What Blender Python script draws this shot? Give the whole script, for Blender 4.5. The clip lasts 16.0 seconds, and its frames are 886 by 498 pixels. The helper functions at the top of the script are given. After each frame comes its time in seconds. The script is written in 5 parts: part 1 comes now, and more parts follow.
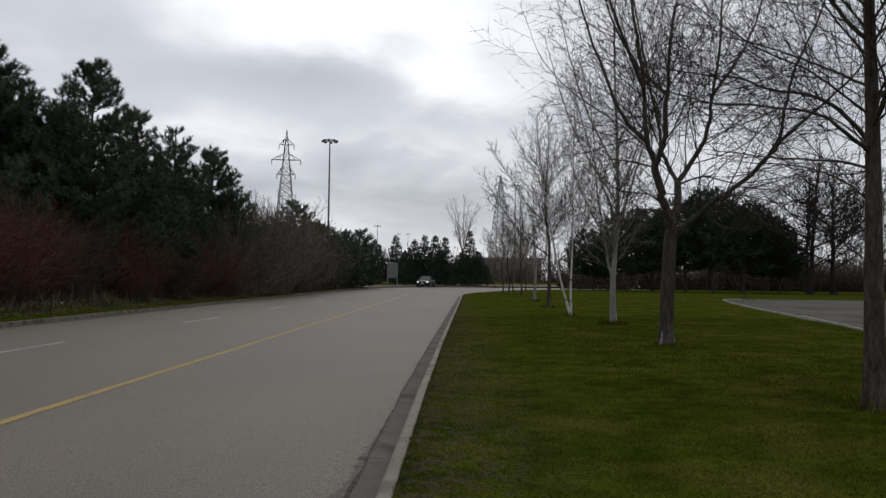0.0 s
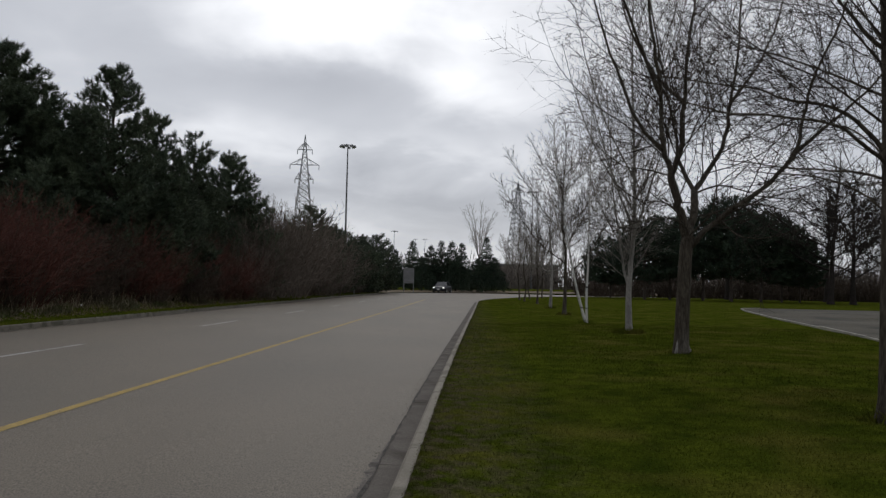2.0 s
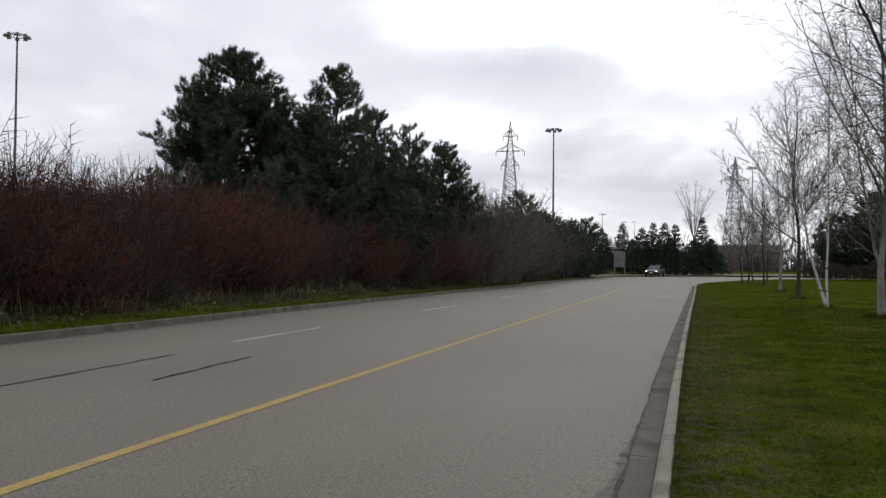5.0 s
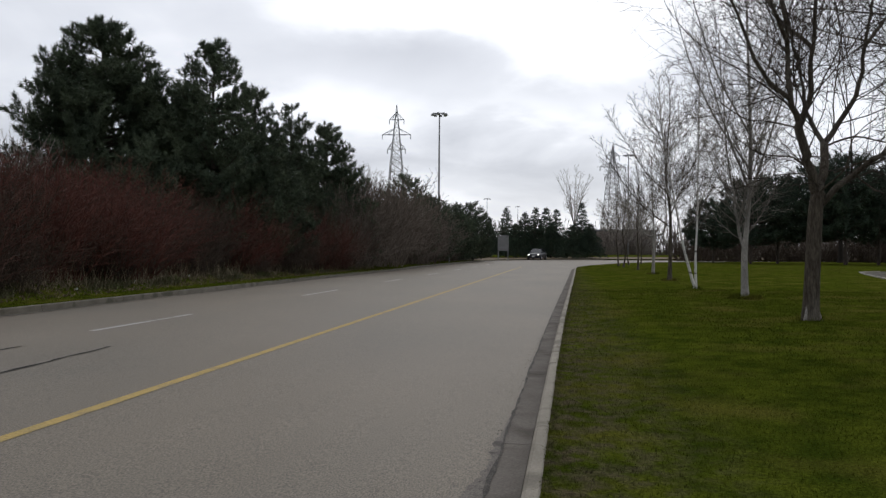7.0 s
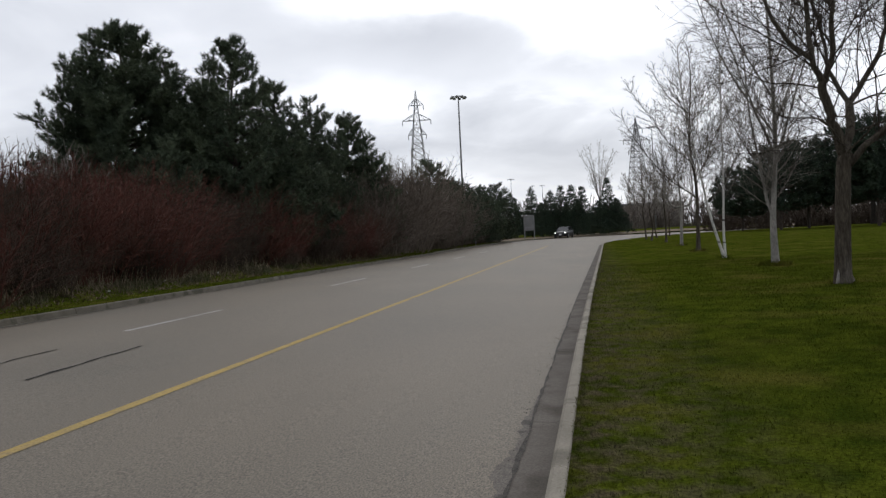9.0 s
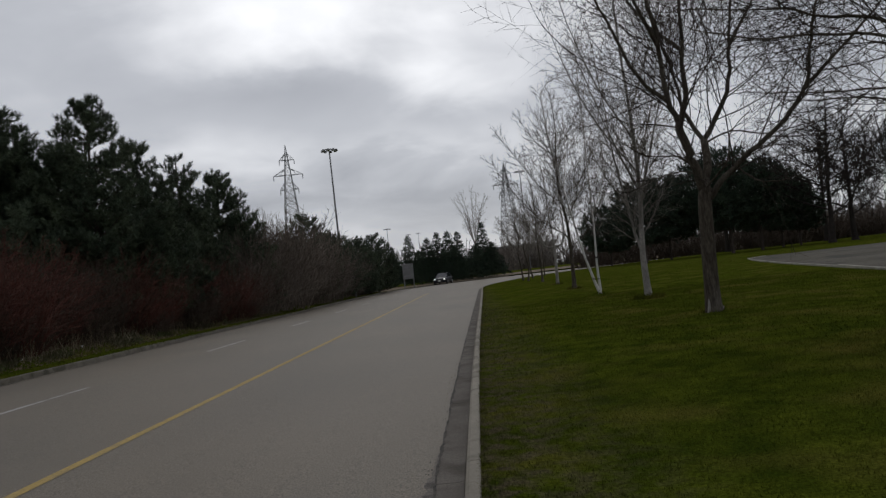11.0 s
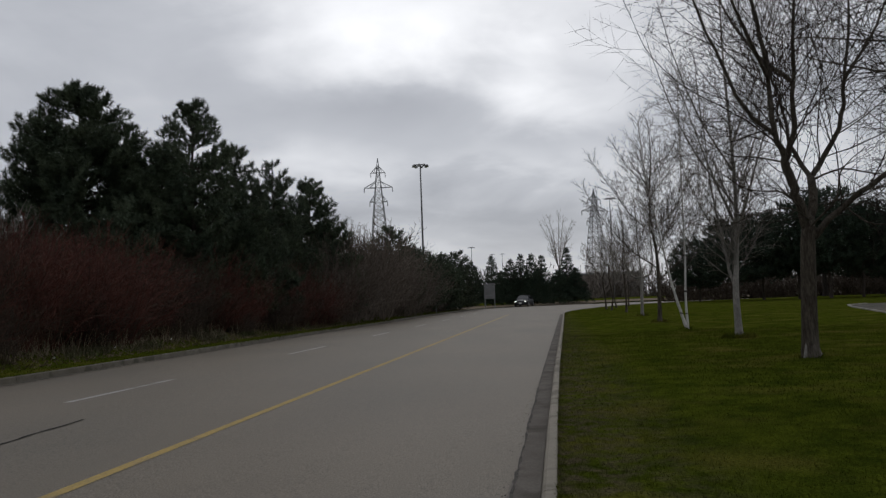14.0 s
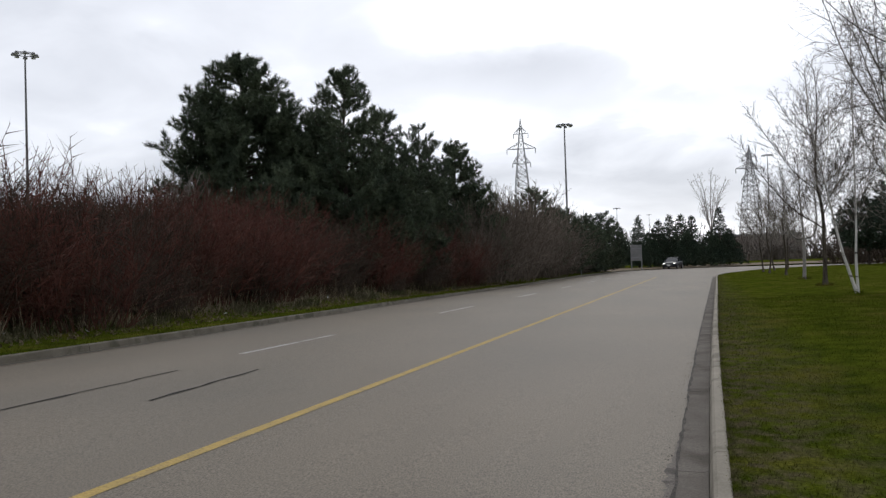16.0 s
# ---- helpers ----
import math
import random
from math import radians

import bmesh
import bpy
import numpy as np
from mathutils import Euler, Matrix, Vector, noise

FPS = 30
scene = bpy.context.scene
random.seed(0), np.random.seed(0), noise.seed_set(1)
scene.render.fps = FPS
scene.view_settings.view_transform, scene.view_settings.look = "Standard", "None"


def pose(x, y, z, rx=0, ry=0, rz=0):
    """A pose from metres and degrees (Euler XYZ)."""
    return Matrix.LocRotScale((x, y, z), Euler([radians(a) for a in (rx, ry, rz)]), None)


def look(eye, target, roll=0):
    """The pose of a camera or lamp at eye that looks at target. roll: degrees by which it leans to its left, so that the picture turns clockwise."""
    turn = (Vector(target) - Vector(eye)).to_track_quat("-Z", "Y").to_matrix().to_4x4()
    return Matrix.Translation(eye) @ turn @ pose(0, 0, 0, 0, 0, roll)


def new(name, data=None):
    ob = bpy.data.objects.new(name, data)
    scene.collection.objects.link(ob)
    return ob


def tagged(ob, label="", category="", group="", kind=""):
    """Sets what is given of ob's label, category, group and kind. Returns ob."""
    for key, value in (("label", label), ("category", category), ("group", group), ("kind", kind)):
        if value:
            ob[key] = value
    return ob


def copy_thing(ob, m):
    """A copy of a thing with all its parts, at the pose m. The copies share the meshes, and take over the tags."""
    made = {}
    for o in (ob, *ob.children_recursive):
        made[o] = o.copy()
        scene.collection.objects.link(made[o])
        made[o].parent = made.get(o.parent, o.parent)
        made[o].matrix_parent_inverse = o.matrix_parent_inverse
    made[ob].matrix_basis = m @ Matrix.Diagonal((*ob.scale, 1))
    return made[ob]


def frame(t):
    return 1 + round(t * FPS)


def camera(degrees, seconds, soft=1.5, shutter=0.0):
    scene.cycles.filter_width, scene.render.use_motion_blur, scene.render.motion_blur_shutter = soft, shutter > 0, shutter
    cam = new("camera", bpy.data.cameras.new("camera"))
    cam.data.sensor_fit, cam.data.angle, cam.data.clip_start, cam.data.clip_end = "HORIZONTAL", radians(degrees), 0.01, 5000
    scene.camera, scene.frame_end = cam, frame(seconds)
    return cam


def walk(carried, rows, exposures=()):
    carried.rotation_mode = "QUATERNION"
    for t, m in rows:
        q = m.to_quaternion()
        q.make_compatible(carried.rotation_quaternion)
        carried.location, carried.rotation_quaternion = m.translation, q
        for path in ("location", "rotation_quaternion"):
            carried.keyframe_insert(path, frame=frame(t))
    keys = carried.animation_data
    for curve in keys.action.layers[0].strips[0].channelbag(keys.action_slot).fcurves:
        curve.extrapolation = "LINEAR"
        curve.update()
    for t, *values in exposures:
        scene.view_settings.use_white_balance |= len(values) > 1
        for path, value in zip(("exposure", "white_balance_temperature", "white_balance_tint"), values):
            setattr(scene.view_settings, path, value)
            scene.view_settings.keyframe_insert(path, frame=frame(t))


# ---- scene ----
# camera and its walk
cam = camera(58.36, 16.0, soft=1.4)
PATH = [
    (0.0, pose(0.000, 0.000, 1.250, 92.12, -0.74, 1.10)),
    (0.5, pose(0.005, 0.041, 1.262, 92.44, -0.59, 3.49)),
    (1.0, pose(0.018, -0.002, 1.262, 92.32, -0.61, 4.15)),
    (1.5, pose(0.008, -0.033, 1.272, 92.80, -1.25, 2.88)),
    (2.0, pose(0.030, -0.032, 1.265, 92.51, -1.32, 2.29)),
    (2.5, pose(0.023, -0.012, 1.261, 92.73, -0.96, 1.92)),
    (3.0, pose(-0.015, -0.008, 1.262, 92.91, -0.22, 4.26)),
    (3.5, pose(-0.094, -0.023, 1.259, 92.56, -0.69, 7.83)),
    (6.0, pose(-0.264, 0.293, 1.238, 90.71, 0.14, 19.54)),
    (6.5, pose(-0.221, 0.376, 1.236, 91.10, 1.50, 12.28)),
    (7.0, pose(-0.208, 0.447, 1.233, 90.09, -0.45, 8.99)),
    (7.5, pose(-0.217, 0.502, 1.240, 89.84, -0.56, 8.64)),
    (8.0, pose(-0.210, 0.428, 1.249, 91.59, 0.78, 8.54)),
    (8.5, pose(-0.202, 0.399, 1.231, 90.01, 1.48, 10.39)),
    (9.0, pose(-0.158, 0.471, 1.222, 88.97, 2.72, 10.91)),
    (9.5, pose(-0.164, 0.539, 1.230, 92.04, 5.79, 9.45)),
    (10.0, pose(-0.190, 0.601, 1.253, 91.40, 8.62, 3.03)),
    (12.5, pose(-0.268, 0.775, 1.261, 93.72, 3.46, 4.25)),
    (13.0, pose(-0.264, 0.818, 1.262, 94.10, 2.94, 5.54)),
    (13.5, pose(-0.280, 0.792, 1.251, 93.90, 2.55, 6.65)),
    (14.0, pose(-0.287, 0.771, 1.249, 93.70, 2.04, 8.00)),
    (14.5, pose(-0.296, 0.762, 1.245, 92.72, 2.48, 8.87)),
    (15.0, pose(-0.314, 0.737, 1.239, 92.44, 1.72, 10.95)),
    (15.5, pose(-0.378, 0.749, 1.229, 90.96, 2.04, 13.54)),
    (16.0, pose(-0.410, 0.702, 1.229, 91.28, 1.78, 18.27)),
]
EXPOSURES = [(0.0, -0.57), (0.5, -0.55), (2.0, -0.68), (3.5, -0.62), (4.7, -0.25), (6.0, 0.02), (7.0, -0.20), (7.5, -0.20), (8.0, -0.36), (8.5, -0.28), (9.0, -0.18), (9.5, -0.20), (10.0, -0.70), (12.5, -0.93), (13.5, -0.93), (14.5, -0.73), (15.0, -0.56), (15.5, -0.34), (16.0, -0.04)]
walk(cam, PATH, EXPOSURES)

# ---- world, sun ----
SUN_AZ, SUN_EL = radians(4.0), radians(42.0)      # veiled sun, ahead along the road
CLOUDS = [(-11.5, 14.0, 7.5, 1.9, -0.17), (-5, 20.0, 9, 2.6, 0.15), (-1.5, 14.8, 3.5, 1.8, 0.08), (-28, 19, 10, 5, -0.13), (-6, 9.8, 10, 1.1, 0.06), (-25, 11, 9, 1.3, 0.05), (-10, 6.0, 40, 1.5, -0.05),
          (26, 16, 12, 7, -0.08), (-45, 15, 13, 9, -0.12), (-37, 16.5, 2.5, 1.0, 0.07), (4, 11.5, 9, 1.2, -0.05), (0, 1.5, 90, 5.0, -0.08)]
world = bpy.data.worlds.new("overcast_sky")
scene.world = world
world.use_nodes = True
wt = world.node_tree
wt.nodes.clear()


def wn(kind, **props):
    n = wt.nodes.new(kind)
    for k, v in props.items():
        n.inputs[k].default_value = v
    return n


def wmath(op, a, b=None, clamp=False):
    n = wt.nodes.new("ShaderNodeMath")
    n.operation, n.use_clamp = op, clamp
    for i, v in enumerate((a, b)):
        if v is None:
            continue
        if isinstance(v, (int, float)):
            n.inputs[i].default_value = v
        else:
            wt.links.new(v, n.inputs[i])
    return n.outputs[0]


coord = wt.nodes.new("ShaderNodeTexCoord")
sep = wt.nodes.new("ShaderNodeSeparateXYZ")
wt.links.new(coord.outputs["Generated"], sep.inputs[0])
height = wmath("ADD", wmath("MAXIMUM", sep.outputs[2], 0.02), 0.26)
comb = wt.nodes.new("ShaderNodeCombineXYZ")
wt.links.new(wmath("DIVIDE", sep.outputs[0], height), comb.inputs[0])
wt.links.new(wmath("DIVIDE", sep.outputs[1], height), comb.inputs[1])
comb.inputs[2].default_value = 3.7
big = wn("ShaderNodeTexNoise", Scale=0.9, Detail=4.0, Roughness=0.45, Distortion=0.3)
fine = wn("ShaderNodeTexNoise", Scale=2.8, Detail=5.0, Roughness=0.52, Distortion=0.25)
wt.links.new(comb.outputs[0], big.inputs["Vector"])
wt.links.new(comb.outputs[0], fine.inputs["Vector"])
azimuth = wmath("MULTIPLY", wmath("ARCTAN2", sep.outputs[0], sep.outputs[1]), 57.3)
elevation = wmath("MULTIPLY", wmath("ARCSINE", sep.outputs[2]), 57.3)
azimuth = wmath("ADD", azimuth, wmath("MULTIPLY", wmath("SUBTRACT", big.outputs["Fac"], 0.5), 10.0))
elevation = wmath("ADD", elevation, wmath("MULTIPLY", wmath("SUBTRACT", fine.outputs["Fac"], 0.5), 5.0))
cloud = wmath("ADD", wmath("MULTIPLY", big.outputs["Fac"], 0.60), wmath("MULTIPLY", fine.outputs["Fac"], 0.40))
# cloud banks (dark) and thin bright gaps: centre azimuth and elevation, half sizes in degrees, amount
for az, el, wa, we, amount in CLOUDS:
    ga = wmath("POWER", wmath("MULTIPLY", wmath("SUBTRACT", azimuth, az), 1.0 / wa), 2.0)
    ge = wmath("POWER", wmath("MULTIPLY", wmath("SUBTRACT", elevation, el), 1.0 / we), 2.0)
    cloud = wmath("ADD", cloud, wmath("MULTIPLY", wmath("EXPONENT", wmath("MULTIPLY", wmath("ADD", ga, ge), -1.0)), amount))
lit = wmath("ADD", cloud, wmath("MULTIPLY", sep.outputs[1], 0.12))      # thinner cloud ahead; darker unseen sky behind is added to dim front light
ramp = wt.nodes.new("ShaderNodeValToRGB")
ramp.color_ramp.elements[0].position, ramp.color_ramp.elements[0].color = 0.28, (0.56, 0.585, 0.66, 1)
ramp.color_ramp.elements[1].position, ramp.color_ramp.elements[1].color = 0.84, (2.0, 2.02, 2.08, 1)
mid = ramp.color_ramp.elements.new(0.56)
mid.color = (1.0, 1.03, 1.11, 1)
wt.links.new(lit, ramp.inputs[0])
gain = wmath("ADD", 0.88, wmath("MULTIPLY", wmath("MAXIMUM", sep.outputs[2], 0.0), 0.10))
clouds = wn("ShaderNodeBackground")
wt.links.new(ramp.outputs[0], clouds.inputs["Color"])
wt.links.new(gain, clouds.inputs["Strength"])
sky = wt.nodes.new("ShaderNodeTexSky")
sky.sky_type, sky.sun_disc = "NISHITA", False
sky.sun_elevation, sky.sun_rotation = SUN_EL, SUN_AZ
blue = wn("ShaderNodeBackground", Strength=0.008)
wt.links.new(sky.outputs[0], blue.inputs["Color"])
both = wt.nodes.new("ShaderNodeAddShader")
wt.links.new(clouds.outputs[0], both.inputs[0])
wt.links.new(blue.outputs[0], both.inputs[1])
wout = wt.nodes.new("ShaderNodeOutputWorld")
wt.links.new(both.outputs[0], wout.inputs[0])

sun = new("sun", bpy.data.lights.new("sun", "SUN"))
sun.data.energy, sun.data.angle, sun.data.color = 0.5, radians(30), (1.0, 0.96, 0.9)
sun.matrix_world = look((60 * math.sin(SUN_AZ), 60, 60 * math.tan(SUN_EL)), (0, 0, 0))


# ---- materials ----
def material(name, a, b, scale=4.0, grain=60.0, rough=0.85, bump=0.3, metal=0.0, stretch=(1, 1, 1), speck=0.25, c=None, cscale=0.5, rand=0.0,
             clo=0.52, chi=0.62, dist=0.02, spec=0.3, edge=None):
    """Two colours mixed by a medium noise, a third (stains) by a wide one, fine grain in brightness and relief."""
    m = bpy.data.materials.new(name)
    m.use_nodes = True
    t = m.node_tree
    bsdf = t.nodes["Principled BSDF"]
    tc = t.nodes.new("ShaderNodeTexCoord")
    mp = t.nodes.new("ShaderNodeMapping")
    mp.inputs["Scale"].default_value = stretch
    t.links.new(tc.outputs["Object"], mp.inputs[0])

    def noise_at(s, d=4.0):
        n = t.nodes.new("ShaderNodeTexNoise")
        n.inputs["Scale"].default_value, n.inputs["Detail"].default_value = s, d
        t.links.new(mp.outputs[0], n.inputs["Vector"])
        return n.outputs["Fac"]

    def spread(sock, lo, hi):
        r = t.nodes.new("ShaderNodeMapRange")
        r.inputs[1].default_value, r.inputs[2].default_value = lo, hi
        t.links.new(sock, r.inputs[0])
        return r.outputs[0]

    def mix(kind, fac, x, y):
        n = t.nodes.new("ShaderNodeMix")
        n.data_type, n.blend_type = "RGBA", kind
        for sock, v in ((n.inputs[0], fac), (n.inputs[6], x), (n.inputs[7], y)):
            if isinstance(v, (int, float)):
                sock.default_value = v
            elif isinstance(v, tuple):
                sock.default_value = (*v, 1)
            else:
                t.links.new(v, sock)
        return n.outputs[2]

    col = mix("MIX", spread(noise_at(scale), 0.35, 0.65), a, b)
    if c:
        col = mix("MIX", spread(noise_at(cscale, 5.0), clo, chi), col, c)
    if edge:                          # worn soil in patches, thickening towards the kerb
        sx = t.nodes.new("ShaderNodeSeparateXYZ")
        t.links.new(tc.outputs["Object"], sx.inputs[0])
        near = t.nodes.new("ShaderNodeMath")
        near.operation = "MULTIPLY"
        t.links.new(spread(sx.outputs[0], edge[0], edge[1]), near.inputs[0])
        t.links.new(spread(noise_at(7.0, 5.0), 0.42, 0.62), near.inputs[1])
        verge = t.nodes.new("ShaderNodeMath")
        verge.operation = "MULTIPLY"
        t.links.new(near.outputs[0], verge.inputs[0])
        t.links.new(spread(sx.outputs[0], -5.0, -4.0), verge.inputs[1])
        col = mix("MIX", verge.outputs[0], col, edge[2])
    g = noise_at(grain, 3.0)
    gm = t.nodes.new("ShaderNodeMapRange")
    gm.inputs[1].default_value, gm.inputs[2].default_value = 0.3, 0.7
    gm.inputs[3].default_value, gm.inputs[4].default_value = 1 - speck, 1 + speck
    t.links.new(g, gm.inputs[0])
    gain_value = gm.outputs[0]
    if rand:
        oi = t.nodes.new("ShaderNodeObjectInfo")
        rm = t.nodes.new("ShaderNodeMapRange")
        rm.inputs[3].default_value, rm.inputs[4].default_value = 1 - rand, 1 + rand
        t.links.new(oi.outputs["Random"], rm.inputs[0])
        mm = t.nodes.new("ShaderNodeMath")
        mm.operation = "MULTIPLY"
        t.links.new(gain_value, mm.inputs[0])
        t.links.new(rm.outputs[0], mm.inputs[1])
        gain_value = mm.outputs[0]
    vm = t.nodes.new("ShaderNodeVectorMath")
    vm.operation = "SCALE"
    t.links.new(col, vm.inputs[0])
    t.links.new(gain_value, vm.inputs["Scale"])
    t.links.new(vm.outputs[0], bsdf.inputs["Base Color"])
    bsdf.inputs["Roughness"].default_value = rough
    bsdf.inputs["Metallic"].default_value = metal
    bsdf.inputs["Specular IOR Level"].default_value = spec
    if bump:
        bp = t.nodes.new("ShaderNodeBump")
        bp.inputs["Strength"].default_value, bp.inputs["Distance"].default_value = bump, dist
        t.links.new(g, bp.inputs["Height"])
        t.links.new(bp.outputs[0], bsdf.inputs["Normal"])
    return m


M_ASPHALT = material("old_asphalt", (0.130, 0.110, 0.084), (0.150, 0.127, 0.097), scale=0.9, grain=110, rough=0.62, bump=0.4, stretch=(1, 0.5, 1), speck=0.5,
                     c=(0.112, 0.098, 0.077), cscale=0.45, clo=0.42, chi=0.72, dist=0.006, spec=0.19)
M_LOT = material("parking_asphalt", (0.062, 0.056, 0.043), (0.098, 0.089, 0.070), scale=0.25, grain=60, rough=0.9, bump=0.3, speck=0.35, c=(0.045, 0.042, 0.036), cscale=0.5, spec=0.1)
M_GRASS = material("lawn", (0.026, 0.038, 0.004), (0.057, 0.069, 0.007), scale=3.2, grain=45, rough=0.95, bump=0.9, speck=0.45,
                   edge=(0.9, -0.2, (0.072, 0.060, 0.034)), c=(0.090, 0.081, 0.017), cscale=0.9, clo=0.50, chi=0.74, dist=0.03, spec=0.0)
M_BLADE = material("grass_blades", (0.045, 0.058, 0.006), (0.073, 0.087, 0.010), scale=3.2, grain=12, rough=0.7, bump=0, speck=0.4, edge=(0.9, -0.2, (0.10, 0.085, 0.055)), c=(0.110, 0.096, 0.022), cscale=0.9, clo=0.50, chi=0.74, spec=0.0)
M_REED = material("brown_reeds", (0.20, 0.165, 0.125), (0.30, 0.25, 0.19), scale=3, grain=20, bump=0, speck=0.35, spec=0.1)
M_DRY = material("dry_stems", (0.22, 0.18, 0.12), (0.15, 0.12, 0.08), scale=3, grain=20, bump=0, speck=0.3, spec=0.1)
M_LITTER = material("leaf_litter", (0.10, 0.075, 0.05), (0.16, 0.125, 0.085), scale=6, grain=30, bump=0.8, speck=0.5, spec=0.1)
M_KERB = material("kerb_concrete", (0.205, 0.186, 0.152), (0.255, 0.232, 0.192), scale=3, grain=90, rough=0.9, bump=0.4, speck=0.15, c=(0.15, 0.135, 0.11), cscale=2.2, rand=0.05, dist=0.006, spec=0.1)
M_LOTKERB = material("pale_lot_kerb", (0.22, 0.205, 0.165), (0.32, 0.30, 0.25), scale=2, grain=40, rough=0.9, bump=0.2, speck=0.15, c=(0.2, 0.19, 0.16), cscale=0.8)
M_GUTTER = material("gutter_concrete", (0.094, 0.083, 0.072), (0.128, 0.114, 0.099), scale=2.2, grain=80, rough=0.9, bump=0.4, speck=0.2, c=(0.074, 0.065, 0.055), cscale=1.6, rand=0.03, dist=0.006, spec=0.1)
M_KERBOLD = material("weathered_kerb_concrete", (0.084, 0.075, 0.057), (0.122, 0.109, 0.085), scale=3, grain=70, rough=0.95, bump=0.5, speck=0.25, c=(0.06, 0.055, 0.038), cscale=2.4, rand=0.06, dist=0.008)
M_CRACK = material("crack_dirt", (0.030, 0.026, 0.022), (0.055, 0.048, 0.04), scale=8, grain=60, bump=0.5, speck=0.4)
M_TAR = material("tar_seal", (0.028, 0.026, 0.025), (0.042, 0.040, 0.038), scale=5, grain=60, rough=0.95, bump=0.2, spec=0.05)
M_YELLOW = material("yellow_paint", (0.34, 0.236, 0.068), (0.28, 0.205, 0.07), scale=3, grain=50, rough=0.8, bump=0.3, speck=0.25, c=(0.22, 0.165, 0.085), cscale=3.5, clo=0.56, chi=0.72, dist=0.005)
M_WHITE = material("white_road_paint", (0.36, 0.35, 0.335), (0.30, 0.29, 0.275), scale=3, grain=50, rough=0.8, bump=0.3, speck=0.25, c=(0.20, 0.19, 0.178), cscale=2.5, dist=0.005)
M_BARK = material("grey_brown_bark", (0.038, 0.031, 0.023), (0.084, 0.071, 0.055), scale=13, grain=45, rough=0.95, bump=1.0, stretch=(1, 1, 0.25), speck=0.4, c=(0.092, 0.081, 0.066), cscale=2.0, dist=0.03, spec=0.1)
M_TWIG = material("twigs", (0.036, 0.028, 0.023), (0.055, 0.045, 0.038), scale=4, grain=30, rough=0.9, bump=0, speck=0.3, spec=0.1)
M_PALE = material("pale_grey_bark", (0.19, 0.178, 0.16), (0.27, 0.252, 0.228), scale=6, grain=40, rough=0.9, bump=0.7, stretch=(1, 1, 0.4), speck=0.3, c=(0.13, 0.12, 0.105), cscale=3, dist=0.02, spec=0.1)
M_PALETWIG = material("pale_twigs", (0.14, 0.124, 0.108), (0.21, 0.188, 0.165), scale=4, grain=30, rough=0.9, bump=0, speck=0.3, spec=0.1)
M_BIRCH = material("white_birch_bark", (0.44, 0.425, 0.39), (0.52, 0.50, 0.465), scale=5, grain=30, rough=0.75, bump=0.5, stretch=(0.5, 0.5, 3.0), speck=0.15, c=(0.07, 0.06, 0.055), cscale=2.6, clo=0.57, chi=0.61, dist=0.01)
M_NEEDLE = material("pine_needles", (0.038, 0.054, 0.034), (0.078, 0.099, 0.058), scale=0.8, grain=5, rough=0.7, bump=0, speck=0.5, rand=0.15, spec=0.2)
# distance haze is put into this paler stem colour
M_FARSTEM = material("far_hazed_stems", (0.105, 0.088, 0.076), (0.15, 0.13, 0.112), scale=0.6, grain=4, rough=0.9, bump=0, speck=0.3, rand=0.25, spec=0.1)
M_PARKBARK = material("dark_park_bark", (0.022, 0.018, 0.016), (0.034, 0.029, 0.025), scale=3, grain=20, rough=0.95, bump=0.5, speck=0.3, spec=0.1)
M_STAIN = material("damp_asphalt_edge", (0.100, 0.088, 0.076), (0.145, 0.128, 0.109), scale=5, grain=85, rough=0.9, bump=0.5, speck=0.35, c=(0.06, 0.053, 0.046), cscale=5, dist=0.006)
M_SPRUCE = material("spruce_needles", (0.026, 0.042, 0.028), (0.046, 0.066, 0.040), scale=0.8, grain=5, rough=0.7, bump=0, speck=0.45, rand=0.15, spec=0.2)
M_PINEBARK = material("pine_bark", (0.050, 0.040, 0.034), (0.085, 0.068, 0.056), scale=8, grain=35, bump=1.0, speck=0.4, stretch=(1, 1, 0.3), dist=0.03, spec=0.1)
M_DOGWOOD = material("red_dogwood_stems", (0.068, 0.026, 0.019), (0.105, 0.038, 0.027), scale=1.2, grain=8, rough=0.8, bump=0, speck=0.3, c=(0.040, 0.028, 0.019), cscale=0.9, rand=0.15, spec=0.15)
M_THICKET = material("grey_thicket_stems", (0.041, 0.031, 0.023), (0.064, 0.049, 0.036), scale=1.2, grain=8, rough=0.9, bump=0, speck=0.3, rand=0.15, spec=0.1)
M_SCRUB = material("pale_thicket_stems", (0.088, 0.070, 0.056), (0.140, 0.116, 0.094), scale=1.2, grain=8, rough=0.9, bump=0, speck=0.3, rand=0.25, spec=0.1)
M_STEEL = material("galvanised_steel", (0.16, 0.165, 0.17), (0.22, 0.225, 0.23), scale=2, grain=20, rough=0.6, metal=0.3, bump=0, speck=0.15)
M_POLE = material("weathered_mast", (0.11, 0.11, 0.112), (0.15, 0.15, 0.152), scale=1, grain=20, rough=0.6, metal=0.3, bump=0, speck=0.15)
M_SIGN = material("sign_back_aluminium", (0.15, 0.15, 0.15), (0.19, 0.19, 0.185), scale=1.5, grain=20, rough=0.7, metal=0.2, bump=0, speck=0.1)
M_WALL = material("brown_block_wall", (0.17, 0.135, 0.115), (0.22, 0.18, 0.155), scale=0.6, grain=6, bump=0.2, speck=0.15)
M_ROOF = material("grey_roof", (0.16, 0.16, 0.165), (0.21, 0.21, 0.215), scale=0.5, grain=8, bump=0.1, speck=0.15)
